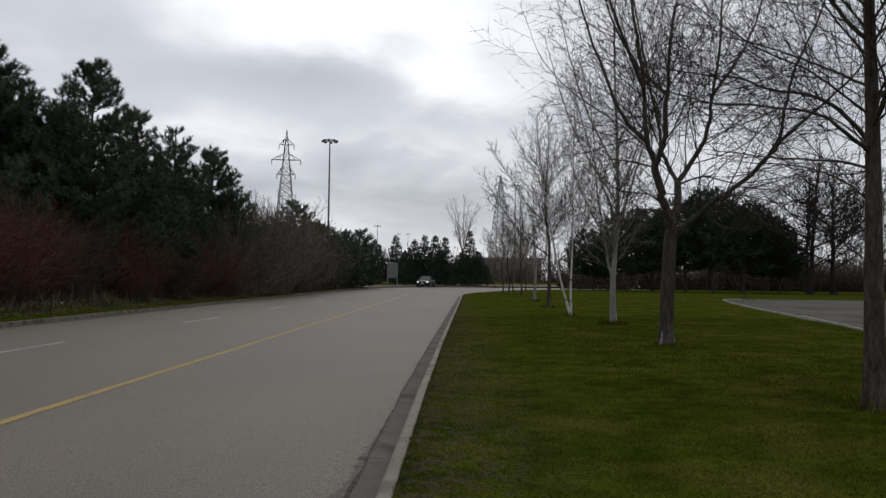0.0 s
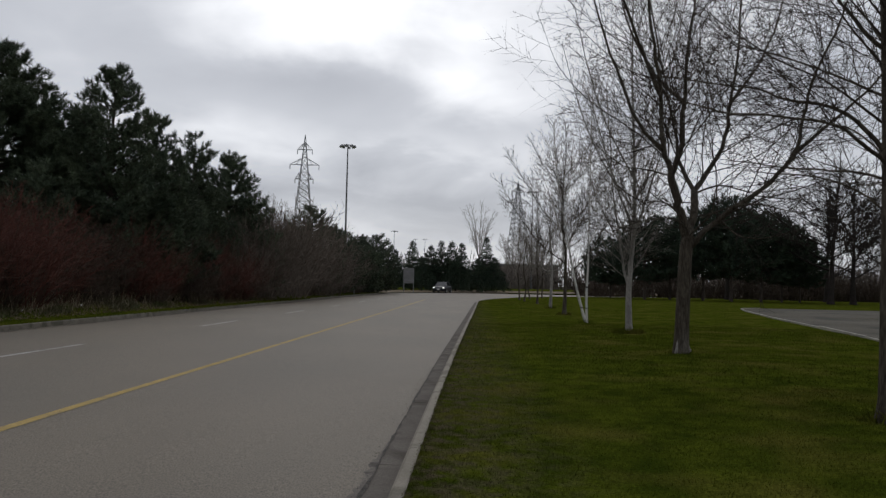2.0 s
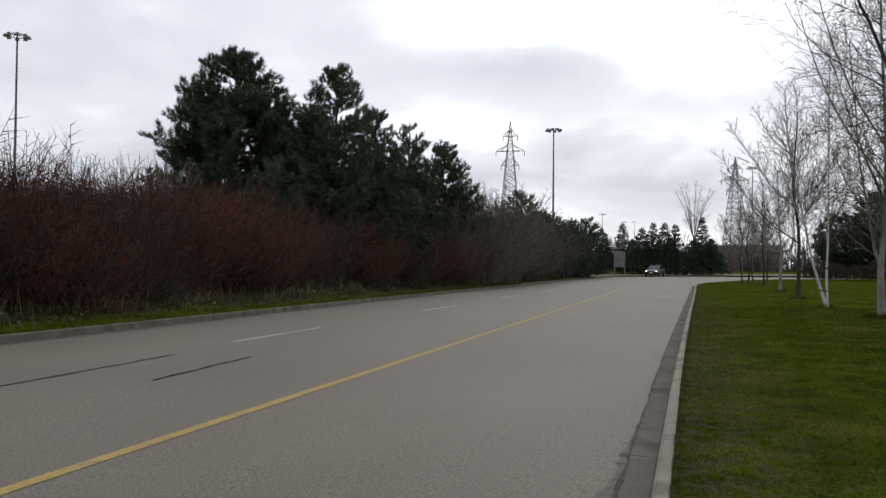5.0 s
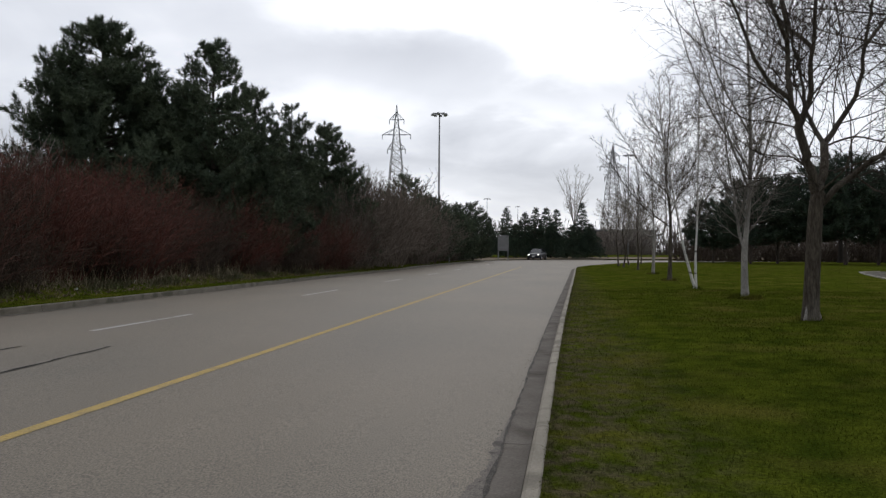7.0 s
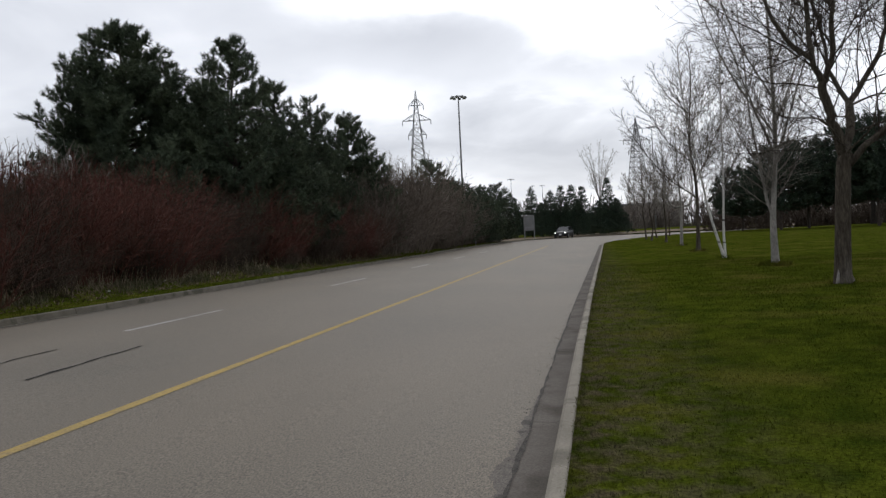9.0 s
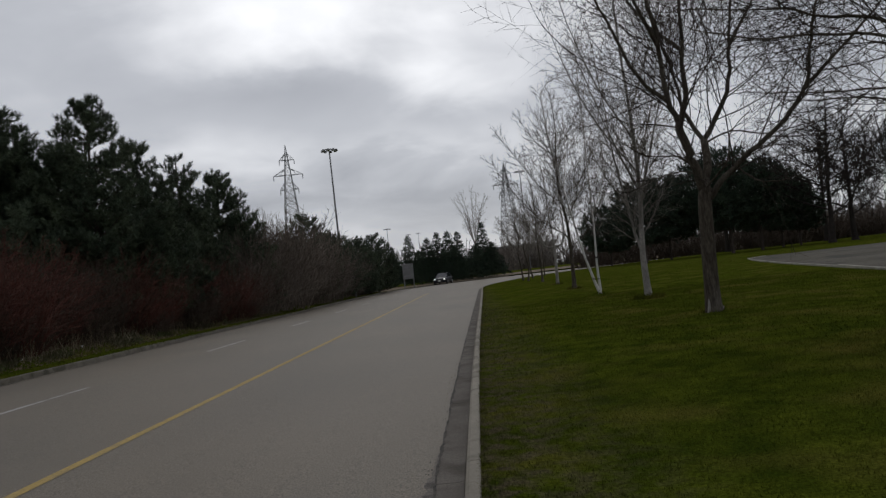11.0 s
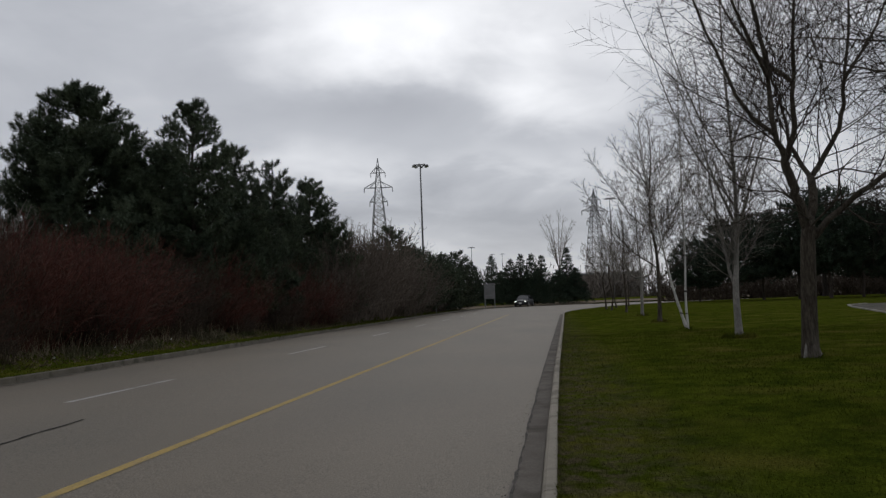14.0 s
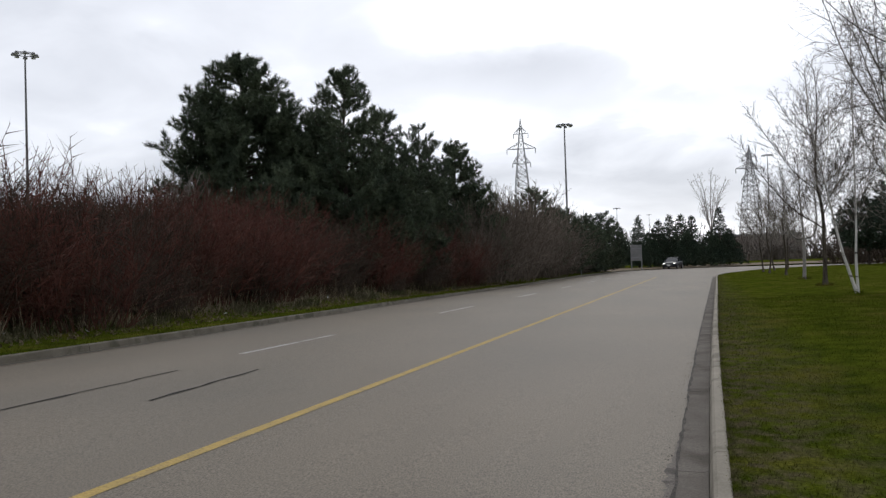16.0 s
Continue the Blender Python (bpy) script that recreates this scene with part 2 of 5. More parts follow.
M_RUBBER = material("tyre_rubber", (0.018, 0.018, 0.018), (0.028, 0.028, 0.028), scale=10, grain=60, rough=0.85, bump=0.2)


def plain(name, col, rough, metal=0.0, coat=0.0, emit=None, power=0.0):
    m = material(name, col, tuple(0.9 * v for v in col), scale=3, grain=30, rough=rough, metal=metal, bump=0, speck=0.05, spec=0.5)
    b = m.node_tree.nodes["Principled BSDF"]
    b.inputs["Coat Weight"].default_value = coat
    if emit:
        b.inputs["Emission Color"].default_value = (*emit, 1)
        b.inputs["Emission Strength"].default_value = power
    return m


M_CARDARK = plain("dark_blue_car_paint", (0.008, 0.009, 0.014), 0.45, 0.0, 0.0)
M_CARDARK.node_tree.nodes["Principled BSDF"].inputs["Specular IOR Level"].default_value = 0.25
M_CARWHITE = plain("white_car_paint", (0.72, 0.72, 0.71), 0.35, 0.0, 0.6)
M_CARSILVER = plain("silver_car_paint", (0.42, 0.43, 0.44), 0.3, 0.5, 0.6)
M_CARGLASS = plain("dark_car_glass", (0.02, 0.022, 0.025), 0.12, 0.0, 0.1)
M_CHROME = plain("chrome", (0.6, 0.6, 0.6), 0.2, 1.0)
M_RIM = plain("alloy_rim", (0.45, 0.45, 0.46), 0.35, 0.8)
M_BLACK = plain("black_plastic", (0.02, 0.02, 0.02), 0.6)
M_PLATE = plain("pale_plate", (0.6, 0.6, 0.58), 0.5)
M_HEADLIGHT = plain("lit_headlight", (0.9, 0.9, 0.85), 0.2, emit=(1.0, 0.97, 0.9), power=2.5)
M_LENS = plain("lamp_lens", (0.5, 0.5, 0.5), 0.15, 0.0, 1.0)
M_GREYWIN = plain("window_glass", (0.05, 0.055, 0.06), 0.08, 0.0, 1.0)


# ---- mesh helpers ----
def fill_mesh(me, v, quads, tris=None):
    """Vertices, four-sided and three-sided faces, fast."""
    v = np.asarray(v, np.float32)
    q = np.asarray(quads, np.int32).reshape(-1, 4)
    t = np.asarray(tris if tris is not None else [], np.int32).reshape(-1, 3)
    loops = np.concatenate((q.ravel(), t.ravel()))
    me.vertices.add(len(v))
    me.vertices.foreach_set("co", v.ravel())
    me.loops.add(len(loops))
    me.loops.foreach_set("vertex_index", loops)
    me.polygons.add(len(q) + len(t))
    me.polygons.foreach_set("loop_start", np.concatenate((np.arange(len(q)) * 4, len(q) * 4 + np.arange(len(t)) * 3)).astype(np.int32))
    me.update(calc_edges=True)


def cross3(a, b):
    """Cross product of vectors in the last axis."""
    out = np.empty(np.broadcast(a, b).shape)
    out[..., 0] = a[..., 1] * b[..., 2] - a[..., 2] * b[..., 1]
    out[..., 1] = a[..., 2] * b[..., 0] - a[..., 0] * b[..., 2]
    out[..., 2] = a[..., 0] * b[..., 1] - a[..., 1] * b[..., 0]
    return out


def mesh_object(name, verts, faces, mat, parent=None, label="", smooth=True):
    me = bpy.data.meshes.new(name)
    if isinstance(faces, tuple):
        fill_mesh(me, verts, *faces)
    else:
        me.from_pydata([tuple(v) for v in verts], [], [tuple(f) for f in faces])
    me.materials.append(mat)
    if smooth:
        me.polygons.foreach_set("use_smooth", np.ones(len(me.polygons), dtype=bool))
    me.update()
    ob = new(name, me)
    if parent:
        ob.parent = parent
    if label:
        ob["label"] = label
    return ob


def part(name, bm, mat, parent=None, label="", smooth=False):
    me = bpy.data.meshes.new(name)
    bm.to_mesh(me)
    bm.free()
    me.materials.append(mat)
    if smooth:
        me.polygons.foreach_set("use_smooth", [True] * len(me.polygons))
    ob = new(name, me)
    if parent:
        ob.parent = parent
    if label:
        ob["label"] = label
    return ob


def thing(name, m, label, category, group="", kind=""):
    ob = new(name)
    ob.matrix_basis = m
    return tagged(ob, label, category, group, kind)


class Tubes:
    """Collects tapered tubes along polylines into one mesh."""

    def __init__(self):
        self.v, self.f, self.t, self.n = [], [], [], 0

    def add(self, pts, radii, sides=4):
        p = np.asarray(pts, float)
        r = np.asarray(radii, float)
        k = len(p)
        t = np.empty_like(p)
        t[1:-1] = p[2:] - p[:-2]
        t[0], t[-1] = p[1] - p[0], p[-1] - p[-2]
        t /= np.linalg.norm(t, axis=1)[:, None] + 1e-9
        ref = np.array((0.31, 0.95, 0.05)) if abs(t[0, 1]) < 0.8 else np.array((0.95, 0.1, 0.3))
        u = cross3(t, ref)
        u /= np.linalg.norm(u, axis=1)[:, None] + 1e-9
        w = cross3(t, u)
        a = np.arange(sides) * (2 * math.pi / sides)
        ring = u[:, None] * np.cos(a)[None, :, None] + w[:, None] * np.sin(a)[None, :, None]
        self.v.append((p[:, None] + ring * r[:, None, None]).reshape(-1, 3))
        i = np.arange(k - 1)[:, None] * sides
        j = np.arange(sides)[None]
        jn = (j + 1) % sides
        q = np.stack((i + j, i + jn, i + sides + jn, i + sides + j), -1).reshape(-1, 4) + self.n
        self.f.append(q)
        self.n += k * sides

    def spike(self, p, q, r):
        """A thin straight shoot that ends in a point."""
        d = q - p
        k = 1.0 / (abs(d[0]) + abs(d[1]) + abs(d[2]) + 1e-9)
        u = np.array((d[2] * k, -d[2] * k + 0.3, (d[1] - d[0]) * k)) * r
        w = np.array((-d[1] * k, d[0] * k, 0.7)) * r
        self.v.append(np.stack((p + u, p + w, p - u - w, q)))
        n = self.n
        self.t.append(((n, n + 1, n + 3), (n + 1, n + 2, n + 3), (n + 2, n, n + 3)))
        self.n += 4

    def build(self, name, mat, parent=None, label=""):
        quads = np.concatenate(self.f) if self.f else []
        return mesh_object(name, np.concatenate(self.v), (quads, self.t), mat, parent, label)


def unit(v):
    return v / (math.sqrt(v[0] * v[0] + v[1] * v[1] + v[2] * v[2]) + 1e-9)


def box(bm, x0, x1, y0, y1, z0, z1, bevel=0.0):
    r = bmesh.ops.create_cube(bm, size=1)
    bmesh.ops.transform(bm, matrix=Matrix.LocRotScale(((x0 + x1) / 2, (y0 + y1) / 2, (z0 + z1) / 2), None, (x1 - x0, y1 - y0, z1 - z0)), verts=r["verts"])
    if bevel:
        edges = list({e for v in r["verts"] for e in v.link_edges})
        bmesh.ops.bevel(bm, geom=edges, offset=bevel, segments=2, affect="EDGES", profile=0.6)
    return bm


# ---- ground, road, kerbs ----
R_EDGE = [(-0.32, -1500), (-0.32, -80), (-0.32, -20), (-0.32, -6), (-0.32, 0), (-0.31, 4), (-0.29, 8), (-0.23, 14), (-0.13, 21), (-0.03, 28), (0.14, 40), (0.26, 49), (0.37, 56),
          (0.79, 60), (1.64, 65), (3.04, 71), (5.24, 78), (8.64, 85), (14.04, 92), (24.04, 99), (42.04, 105), (80.04, 110), (180.04, 114), (1500.04, 118)]
L_EDGE = [(-10.25, -1500), (-10.25, -80), (-10.25, -20), (-10.25, -6), (-10.25, 0), (-10.25, 4), (-10.27, 8), (-10.3, 14), (-10.4, 21), (-10.5, 28), (-10.6, 40), (-10.65, 49), (-10.7, 56),
          (-10.7, 64), (-10.6, 76), (-10.0, 90), (-8.4, 100), (-5.2, 108), (1, 114.5), (14, 119), (36, 122), (76, 125), (180, 128), (1500, 132)]


def resample(line, n_between):
    out = []
    for (x0, y0), (x1, y1) in zip(line, line[1:]):
        for k in range(n_between):
            u = k / n_between
            out.append((x0 + (x1 - x0) * u, y0 + (y1 - y0) * u))
    return out + [line[-1]]


R_FINE, L_FINE = resample(R_EDGE, 4), resample(L_EDGE, 4)


def ease(a, b, x):
    u = min(1, max(0, (x - a) / (b - a)))
    return u * u * (3 - 2 * u)


def land(x, y):
    """Height of the grass at a place."""
    z = 0.12
    roll = noise.noise(Vector((x * 0.12, y * 0.12, 0.0))) * 0.05
    if x < -5:
        z += (ease(-14.0, -20.5, x) * 1.3 + ease(-11.0, -13.6, x) * 0.32) * (1 - ease(60, 110, y)) + roll * ease(-10.8, -12.5, x)
    elif y < 110:
        z += roll * ease(0.3, 2.5, x) + 0.05 * ease(0, 4, x)
    z += 0.5 * ease(112, 150, y)
    return z


def side_rows(line, target, us):
    return [[(x + (tx - x) * u, y + (ty - y) * u) for u in us] for (x, y), (tx, ty) in zip(line, target)]


us = (0, 0.0015, 0.004, 0.008, 0.013, 0.019, 0.026, 0.034, 0.044, 0.056, 0.07, 0.09, 0.12, 0.16, 0.22, 0.32, 0.5, 1.0)
right_target = [(240, min(y, 56) + max(0, y - 56) * 1.0) if x < 200 else (x + 1, y - 60) for x, y in R_FINE]
left_target = []
for x, y in L_FINE:
    k = ease(60, 128, y)
    left_target.append((-240 * (1 - k) + (x * 1.5 + 60) * k, y + 380 * k))
verts, faces = [], []


def sheet(rows, flip):
    base, n = len(verts), len(rows[0])
    for row in rows:
        verts.extend((x, y, land(x, y)) for x, y in row)
    for i in range(len(rows) - 1):
        for j in range(n - 1):
            a = base + i * n + j
            q = (a, a + 1, a + n + 1, a + n)
            faces.append(q[::-1] if flip else q)


sheet(side_rows([(x - 0.022, y) for x, y in R_FINE], right_target, us), False)
sheet(side_rows([(x + 0.022, y) for x, y in L_FINE], left_target, us), True)
b = len(verts)                      # bed under the road
for (lx, ly), (rx, ry) in zip(L_FINE, R_FINE):
    verts += [(lx, ly, -0.08), (rx, ry, -0.08)]
for i in range(len(L_FINE) - 1):
    k = b + 2 * i
    faces.append((k, k + 1, k + 3, k + 2))
    for e, o in ((0, 1), (len(R_FINE) * len(us), 0)):       # soil face from the bed up to the lawn edge
        faces.append((e + i * len(us), e + (i + 1) * len(us), k + 2 + o, k + o))
b = len(verts)                      # far land out to the horizon
for z, r in ((-0.3, 230), (-0.3, 4000)):
    verts += [(r * math.cos(a * math.pi / 24), r * math.sin(a * math.pi / 24), z) for a in range(48)]
for a in range(48):
    faces.append((b + a, b + 48 + a, b + 48 + (a + 1) % 48, b + (a + 1) % 48))
ground = mesh_object("ground", verts, faces, M_GRASS)
tagged(ground, "mown spring lawn with worn yellowish patches", "lawn", kind="structure")

# road, a crowned sheet
verts, faces = [], []
cols = 17
for (lx, ly), (rx, ry) in zip(L_FINE, R_FINE):
    dx, dy = rx - lx, ry - ly
    w = math.hypot(dx, dy)
    for k in range(cols):
        u = (0.305 + (w - 0.61) * k / (cols - 1)) / w
        verts.append((lx + dx * u, ly + dy * u, 0.06 * (1 - (2 * k / (cols - 1) - 1) ** 2)))
for i in range(len(L_FINE) - 1):
    for k in range(cols - 1):
        a = i * cols + k
        faces.append((a, a + 1, a + cols + 1, a + cols))
road = tagged(mesh_object("road", verts, faces, M_ASPHALT), "worn grey-brown asphalt road with a yellow centre line", "road", kind="structure")


def road_z(x):
    return 0.06 * (1 - min(1, abs((x + 5.33) / 4.55)) ** 2)


def along(line, step, y0, y1):
    """Places every step metres along an edge between two y values of its start part."""
    out, acc, prev = [], 0.0, None
    for p, q in zip(line, line[1:]):
        seg = math.dist(p, q)
        n = max(1, int(seg / 0.1)) if max(p[1], q[1]) > y0 and min(p[1], q[1]) < y1 and abs(p[0]) < 70 else 0
        for k in range(n):
            x, y = p[0] + (q[0] - p[0]) * k / n, p[1] + (q[1] - p[1]) * k / n
            if y < y0 or y > y1:
                continue
            if prev:
                acc += math.dist(prev, (x, y))
            if prev is None or acc >= step:
                out.append((x, y))
                acc = 0.0
            prev = (x, y)
    return out


def sweep_piece(name, p, q, profile, mat, parent, gap, sign):
    """One kerb or gutter piece from p to q; the profile is (distance from the edge towards the road, height)."""
    p, q = Vector((*p, 0)), Vector((*q, 0))
    d = (q - p).normalized()
    side = Vector((-d.y, d.x, 0)) * sign
    a, c = p + d * gap, q - d * gap
    vs = [a + side * o + Vector((0, 0, z)) for o, z in profile] + [c + side * o + Vector((0, 0, z)) for o, z in profile]
    n = len(profile)
    fs = [(i, i + 1, n + i + 1, n + i) for i in range(n - 1)] + [tuple(range(n)), tuple(range(2 * n - 1, n - 1, -1))]
    mesh_object(name, vs, fs, mat, parent, smooth=False)


KERB_PROFILE = [(0.014, -0.06), (0.014, 0.115), (0.028, 0.128), (0.085, 0.126), (0.105, 0.112), (0.125, 0.02), (0.125, -0.06)]
GUTTER_PROFILE = [(0.129, -0.06), (0.129, 0.012), (0.16, 0.004), (0.305, 0.006), (0.305, -0.06)]


# ---- trees ----
def cross1(a, b):
    return np.array((a[1] * b[2] - a[2] * b[1], a[2] * b[0] - a[0] * b[2], a[0] * b[1] - a[1] * b[0]))


def rot_about(v, axis, ang):
    axis = unit(axis)
    return v * math.cos(ang) + cross1(axis, v) * math.sin(ang) + axis * ((axis[0] * v[0] + axis[1] * v[1] + axis[2] * v[2]) * (1 - math.cos(ang)))


def shoot(rng, p, d, length, n, wobble, lift):
    pts = [np.array(p, float)]
    d = unit(np.array(d, float))
    for _ in range(n):
        d = unit(d + rng.normal(0, wobble, 3) + np.array((0, 0, lift)))
        pts.append(pts[-1] + d * length / n)
    return pts


def side_shoots(rng, pts, count, lo, hi, spread, up):
    """Places and directions of shoots along a branch."""
    k = len(pts) - 1
    out = []
    for i in range(count):
        u = lo + (hi - lo) * (i + rng.random()) / count
        j = min(k - 1, int(u * k))
        f = u * k - j
        p = pts[j] * (1 - f) + pts[j + 1] * f
        d = unit(pts[j + 1] - pts[j])
        axis = cross1(d, rng.normal(0, 1, 3))
        nd = rot_about(d, axis, spread * (0.75 + 0.5 * rng.random()))
        nd = unit(nd + np.array((0, 0, up)))
        out.append((p, nd, u))
    return out


def offshoots(rng, pts, gap, lo, spread, up, turn=2.4):
    """Places and directions of shoots every gap metres along a branch, winding round it."""
    k = len(pts) - 1
    total = sum(math.dist(a, b) for a, b in zip(pts, pts[1:]))
    n = max(1, int(total * (1 - lo) / gap))
    roll, out = rng.random() * 6.28, []
    for i in range(n):
        u = lo + (1 - lo) * (i + 0.15 + 0.7 * rng.random()) / n
        j = min(k - 1, int(u * k))
        f = u * k - j
        d = unit(pts[j + 1] - pts[j])
        side = unit(cross1(d, np.array((0.31, 0.9, 0.27))))
        side = rot_about(side, d, roll + i * turn + rng.normal(0, 0.35))
        ang = spread * (0.75 + 0.5 * rng.random())
        out.append((pts[j] * (1 - f) + pts[j + 1] * f, unit(d * math.cos(ang) + side * math.sin(ang) + np.array((0, 0, up))), u))
    return out


def bare_tree(name, m, label, limbs, rng, bark, twig_mat, gap=(0.26, 0.17, 0.12), reach=(1.0, 0.5, 0.5), twig=0.004, spread=0.8, up=0.1, lift=0.05, start=0.2, wobble=0.10,
              category="tree", trunk_count=1, roots=None):
    """limbs: (points, radius at the start, radius at the end, reach of its side branches); the first trunk_count ones are the trunk."""
    root = thing(name, m, label, category)
    trunk, twigs = Tubes(), Tubes()
    for i, (pts, r0, r1, size) in enumerate(limbs):
        pts = [np.array(p, float) for p in pts]
        dense = [pts[0]]
        for j, (a, b2) in enumerate(zip(pts, pts[1:])):       # round the corners
            for u in (0.25, 0.5, 0.75, 1.0):
                h0, h1 = pts[max(0, j - 1)], pts[min(len(pts) - 1, j + 2)]
                p = 0.5 * (2 * a + (b2 - h0) * u + (2 * h0 - 5 * a + 4 * b2 - h1) * u * u + (3 * a - h0 - 3 * b2 + h1) * u ** 3)
                dense.append(p + (rng.normal(0, 0.25, 3) * r0 if u < 1 and i >= trunk_count else 0))
        rad = [r0 + (r1 - r0) * (k / (len(dense) - 1)) ** 0.8 for k in range(len(dense))]
        if i < trunk_count:
            rad = [r * (1 + 0.45 * math.exp(-k * 1.5)) if i == 0 else r for k, r in enumerate(rad)]
            trunk.add(dense, rad, 12)
        else:
            t = Tubes()
            t.add(dense, rad, 8)
            t.build("limb", bark, root)
        if size <= 0:
            continue
        for p, d, u in offshoots(rng, dense, gap[0], start if i >= trunk_count else 0.35, spread, up):
            ln = size * reach[0] * (1.15 - 0.8 * u) * (0.45 + 0.75 * rng.random())
            ra = max(twig * 1.5, min(0.012 if r0 < 0.15 else 0.05, (r0 + (r1 - r0) * u ** 0.8) * 0.27))
            n1 = max(4, int(ln / 0.22))
            b1 = shoot(rng, p, d, ln, n1, wobble, lift)
            twigs.add(b1, np.linspace(ra, twig * 0.8, n1 + 1), 4)
            for p2, d2, u2 in offshoots(rng, b1, gap[1], 0.12, spread, up * 0.6):
                l2 = ln * reach[1] * (1.15 - 0.85 * u2) * (0.4 + 0.9 * rng.random()) + 0.05
                n2 = max(2, int(l2 / 0.2))
                b2_ = shoot(rng, p2, d2, l2, n2, wobble * 1.2, lift)
                twigs.add(b2_, np.linspace(max(twig, ra * 0.48 * (1 - 0.6 * u2)), twig * 0.6, n2 + 1), 3)
                for p3, d3, u3 in offshoots(rng, b2_, gap[2], 0.15, spread, up * 0.5):
                    twigs.spike(p3, p3 + d3 * (0.05 + l2 * reach[2] * (1.1 - 0.7 * u3) * (0.4 + 0.9 * rng.random())), twig * 0.85)
    trunk.build("trunk", bark, root)
    twigs.build("crown", twig_mat, root)
    if roots:
        r0 = limbs[0][1]
        for k in range(2):                                    # roots running out from the flare
            a = 3.9 + 2.2 * k + rng.random() * 0.3
            t = Tubes()
            t.add([(math.cos(a) * r0 * q, math.sin(a) * r0 * q, z) for q, z in ((0.85, 0.24), (1.0, 0.10), (1.2, 0.02), (1.5, -0.05))], (r0 * 0.10, r0 * 0.2, r0 * 0.24, r0 * 0.12), 8)
            t.build("root_flare", roots, root)
    return root


def upright_limbs(rng, h, r, z_fork, n, spread, lean=(0, 0), size=1.6, out_by=0.66, rise_by=0.8):
    """A straight leader with n ascending limbs."""
    k = 6
    trunk = [(lean[0] * (i / k) ** 1.3 + rng.normal(0, 0.07) * (i > 0), lean[1] * (i / k) + rng.normal(0, 0.07) * (i > 0), h * 0.94 * i / k) for i in range(k + 1)]
    made = [(trunk, r, r * 0.10, size * 0.75)]
    for i in range(n):
        z = z_fork + (h * 0.72 - z_fork) * (i + rng.random() * 0.6) / n
        u = z / h
        a = i * 2.4 + rng.normal(0, 0.4)
        bx, by = lean[0] * u ** 1.3, lean[1] * u
        ln = (h - z) * spread * (0.7 + 0.45 * rng.random())
        pts = [(bx, by, z)]
        for q in (0.3, 0.65, 1.0):
            pts.append((bx + math.cos(a) * ln * out_by * q ** 0.8 + rng.normal(0, 0.05), by + math.sin(a) * ln * out_by * q ** 0.8 + rng.normal(0, 0.05), z + ln * rise_by * q ** 1.15))
        made.append((pts, r * 0.38 * (1 - u * 0.6), r * 0.06, size * (1 - 0.45 * u)))
    return made


def tuft_arrays(rng, blades, length, width, stem):
    """A brush of needles round a shoot of that length along +z."""
    a = rng.random(blades) * 6.283
    q = rng.random(blades)
    e = 1.35 - 0.95 * q + rng.normal(0, 0.25, blades)
    d = np.stack((np.cos(a) * np.sin(e), np.sin(a) * np.sin(e), np.cos(e)), 1)
    s = cross3(d, rng.normal(0, 1, (blades, 3)))
    s /= np.linalg.norm(s, axis=1)[:, None]
    ln = length * (0.8 + 0.4 * rng.random(blades))[:, None]
    base = np.stack((0 * q, 0 * q, q * stem), 1)
    return np.stack((base - s * width * 0.5, base + s * width * 0.5, base + d * ln), 1)


def crown_reach(profile, u):
    """Half width of the crown, as a share of the widest, at a share u of its height."""
    if profile == "pine":
        return (1 - u ** 2.6) ** 0.66 * (0.86 + 0.14 * min(1, 3.5 * u)) + 0.04
    if profile == "cone":
        return (1 - u) ** 0.62 * (0.8 + 0.2 * min(1, 4 * u)) + 0.03
    if profile == "flat":
        return math.sin(math.pi * (0.20 + 0.74 * u)) ** 0.65 + 0.05
    return (1 - u) ** 0.9 + 0.02


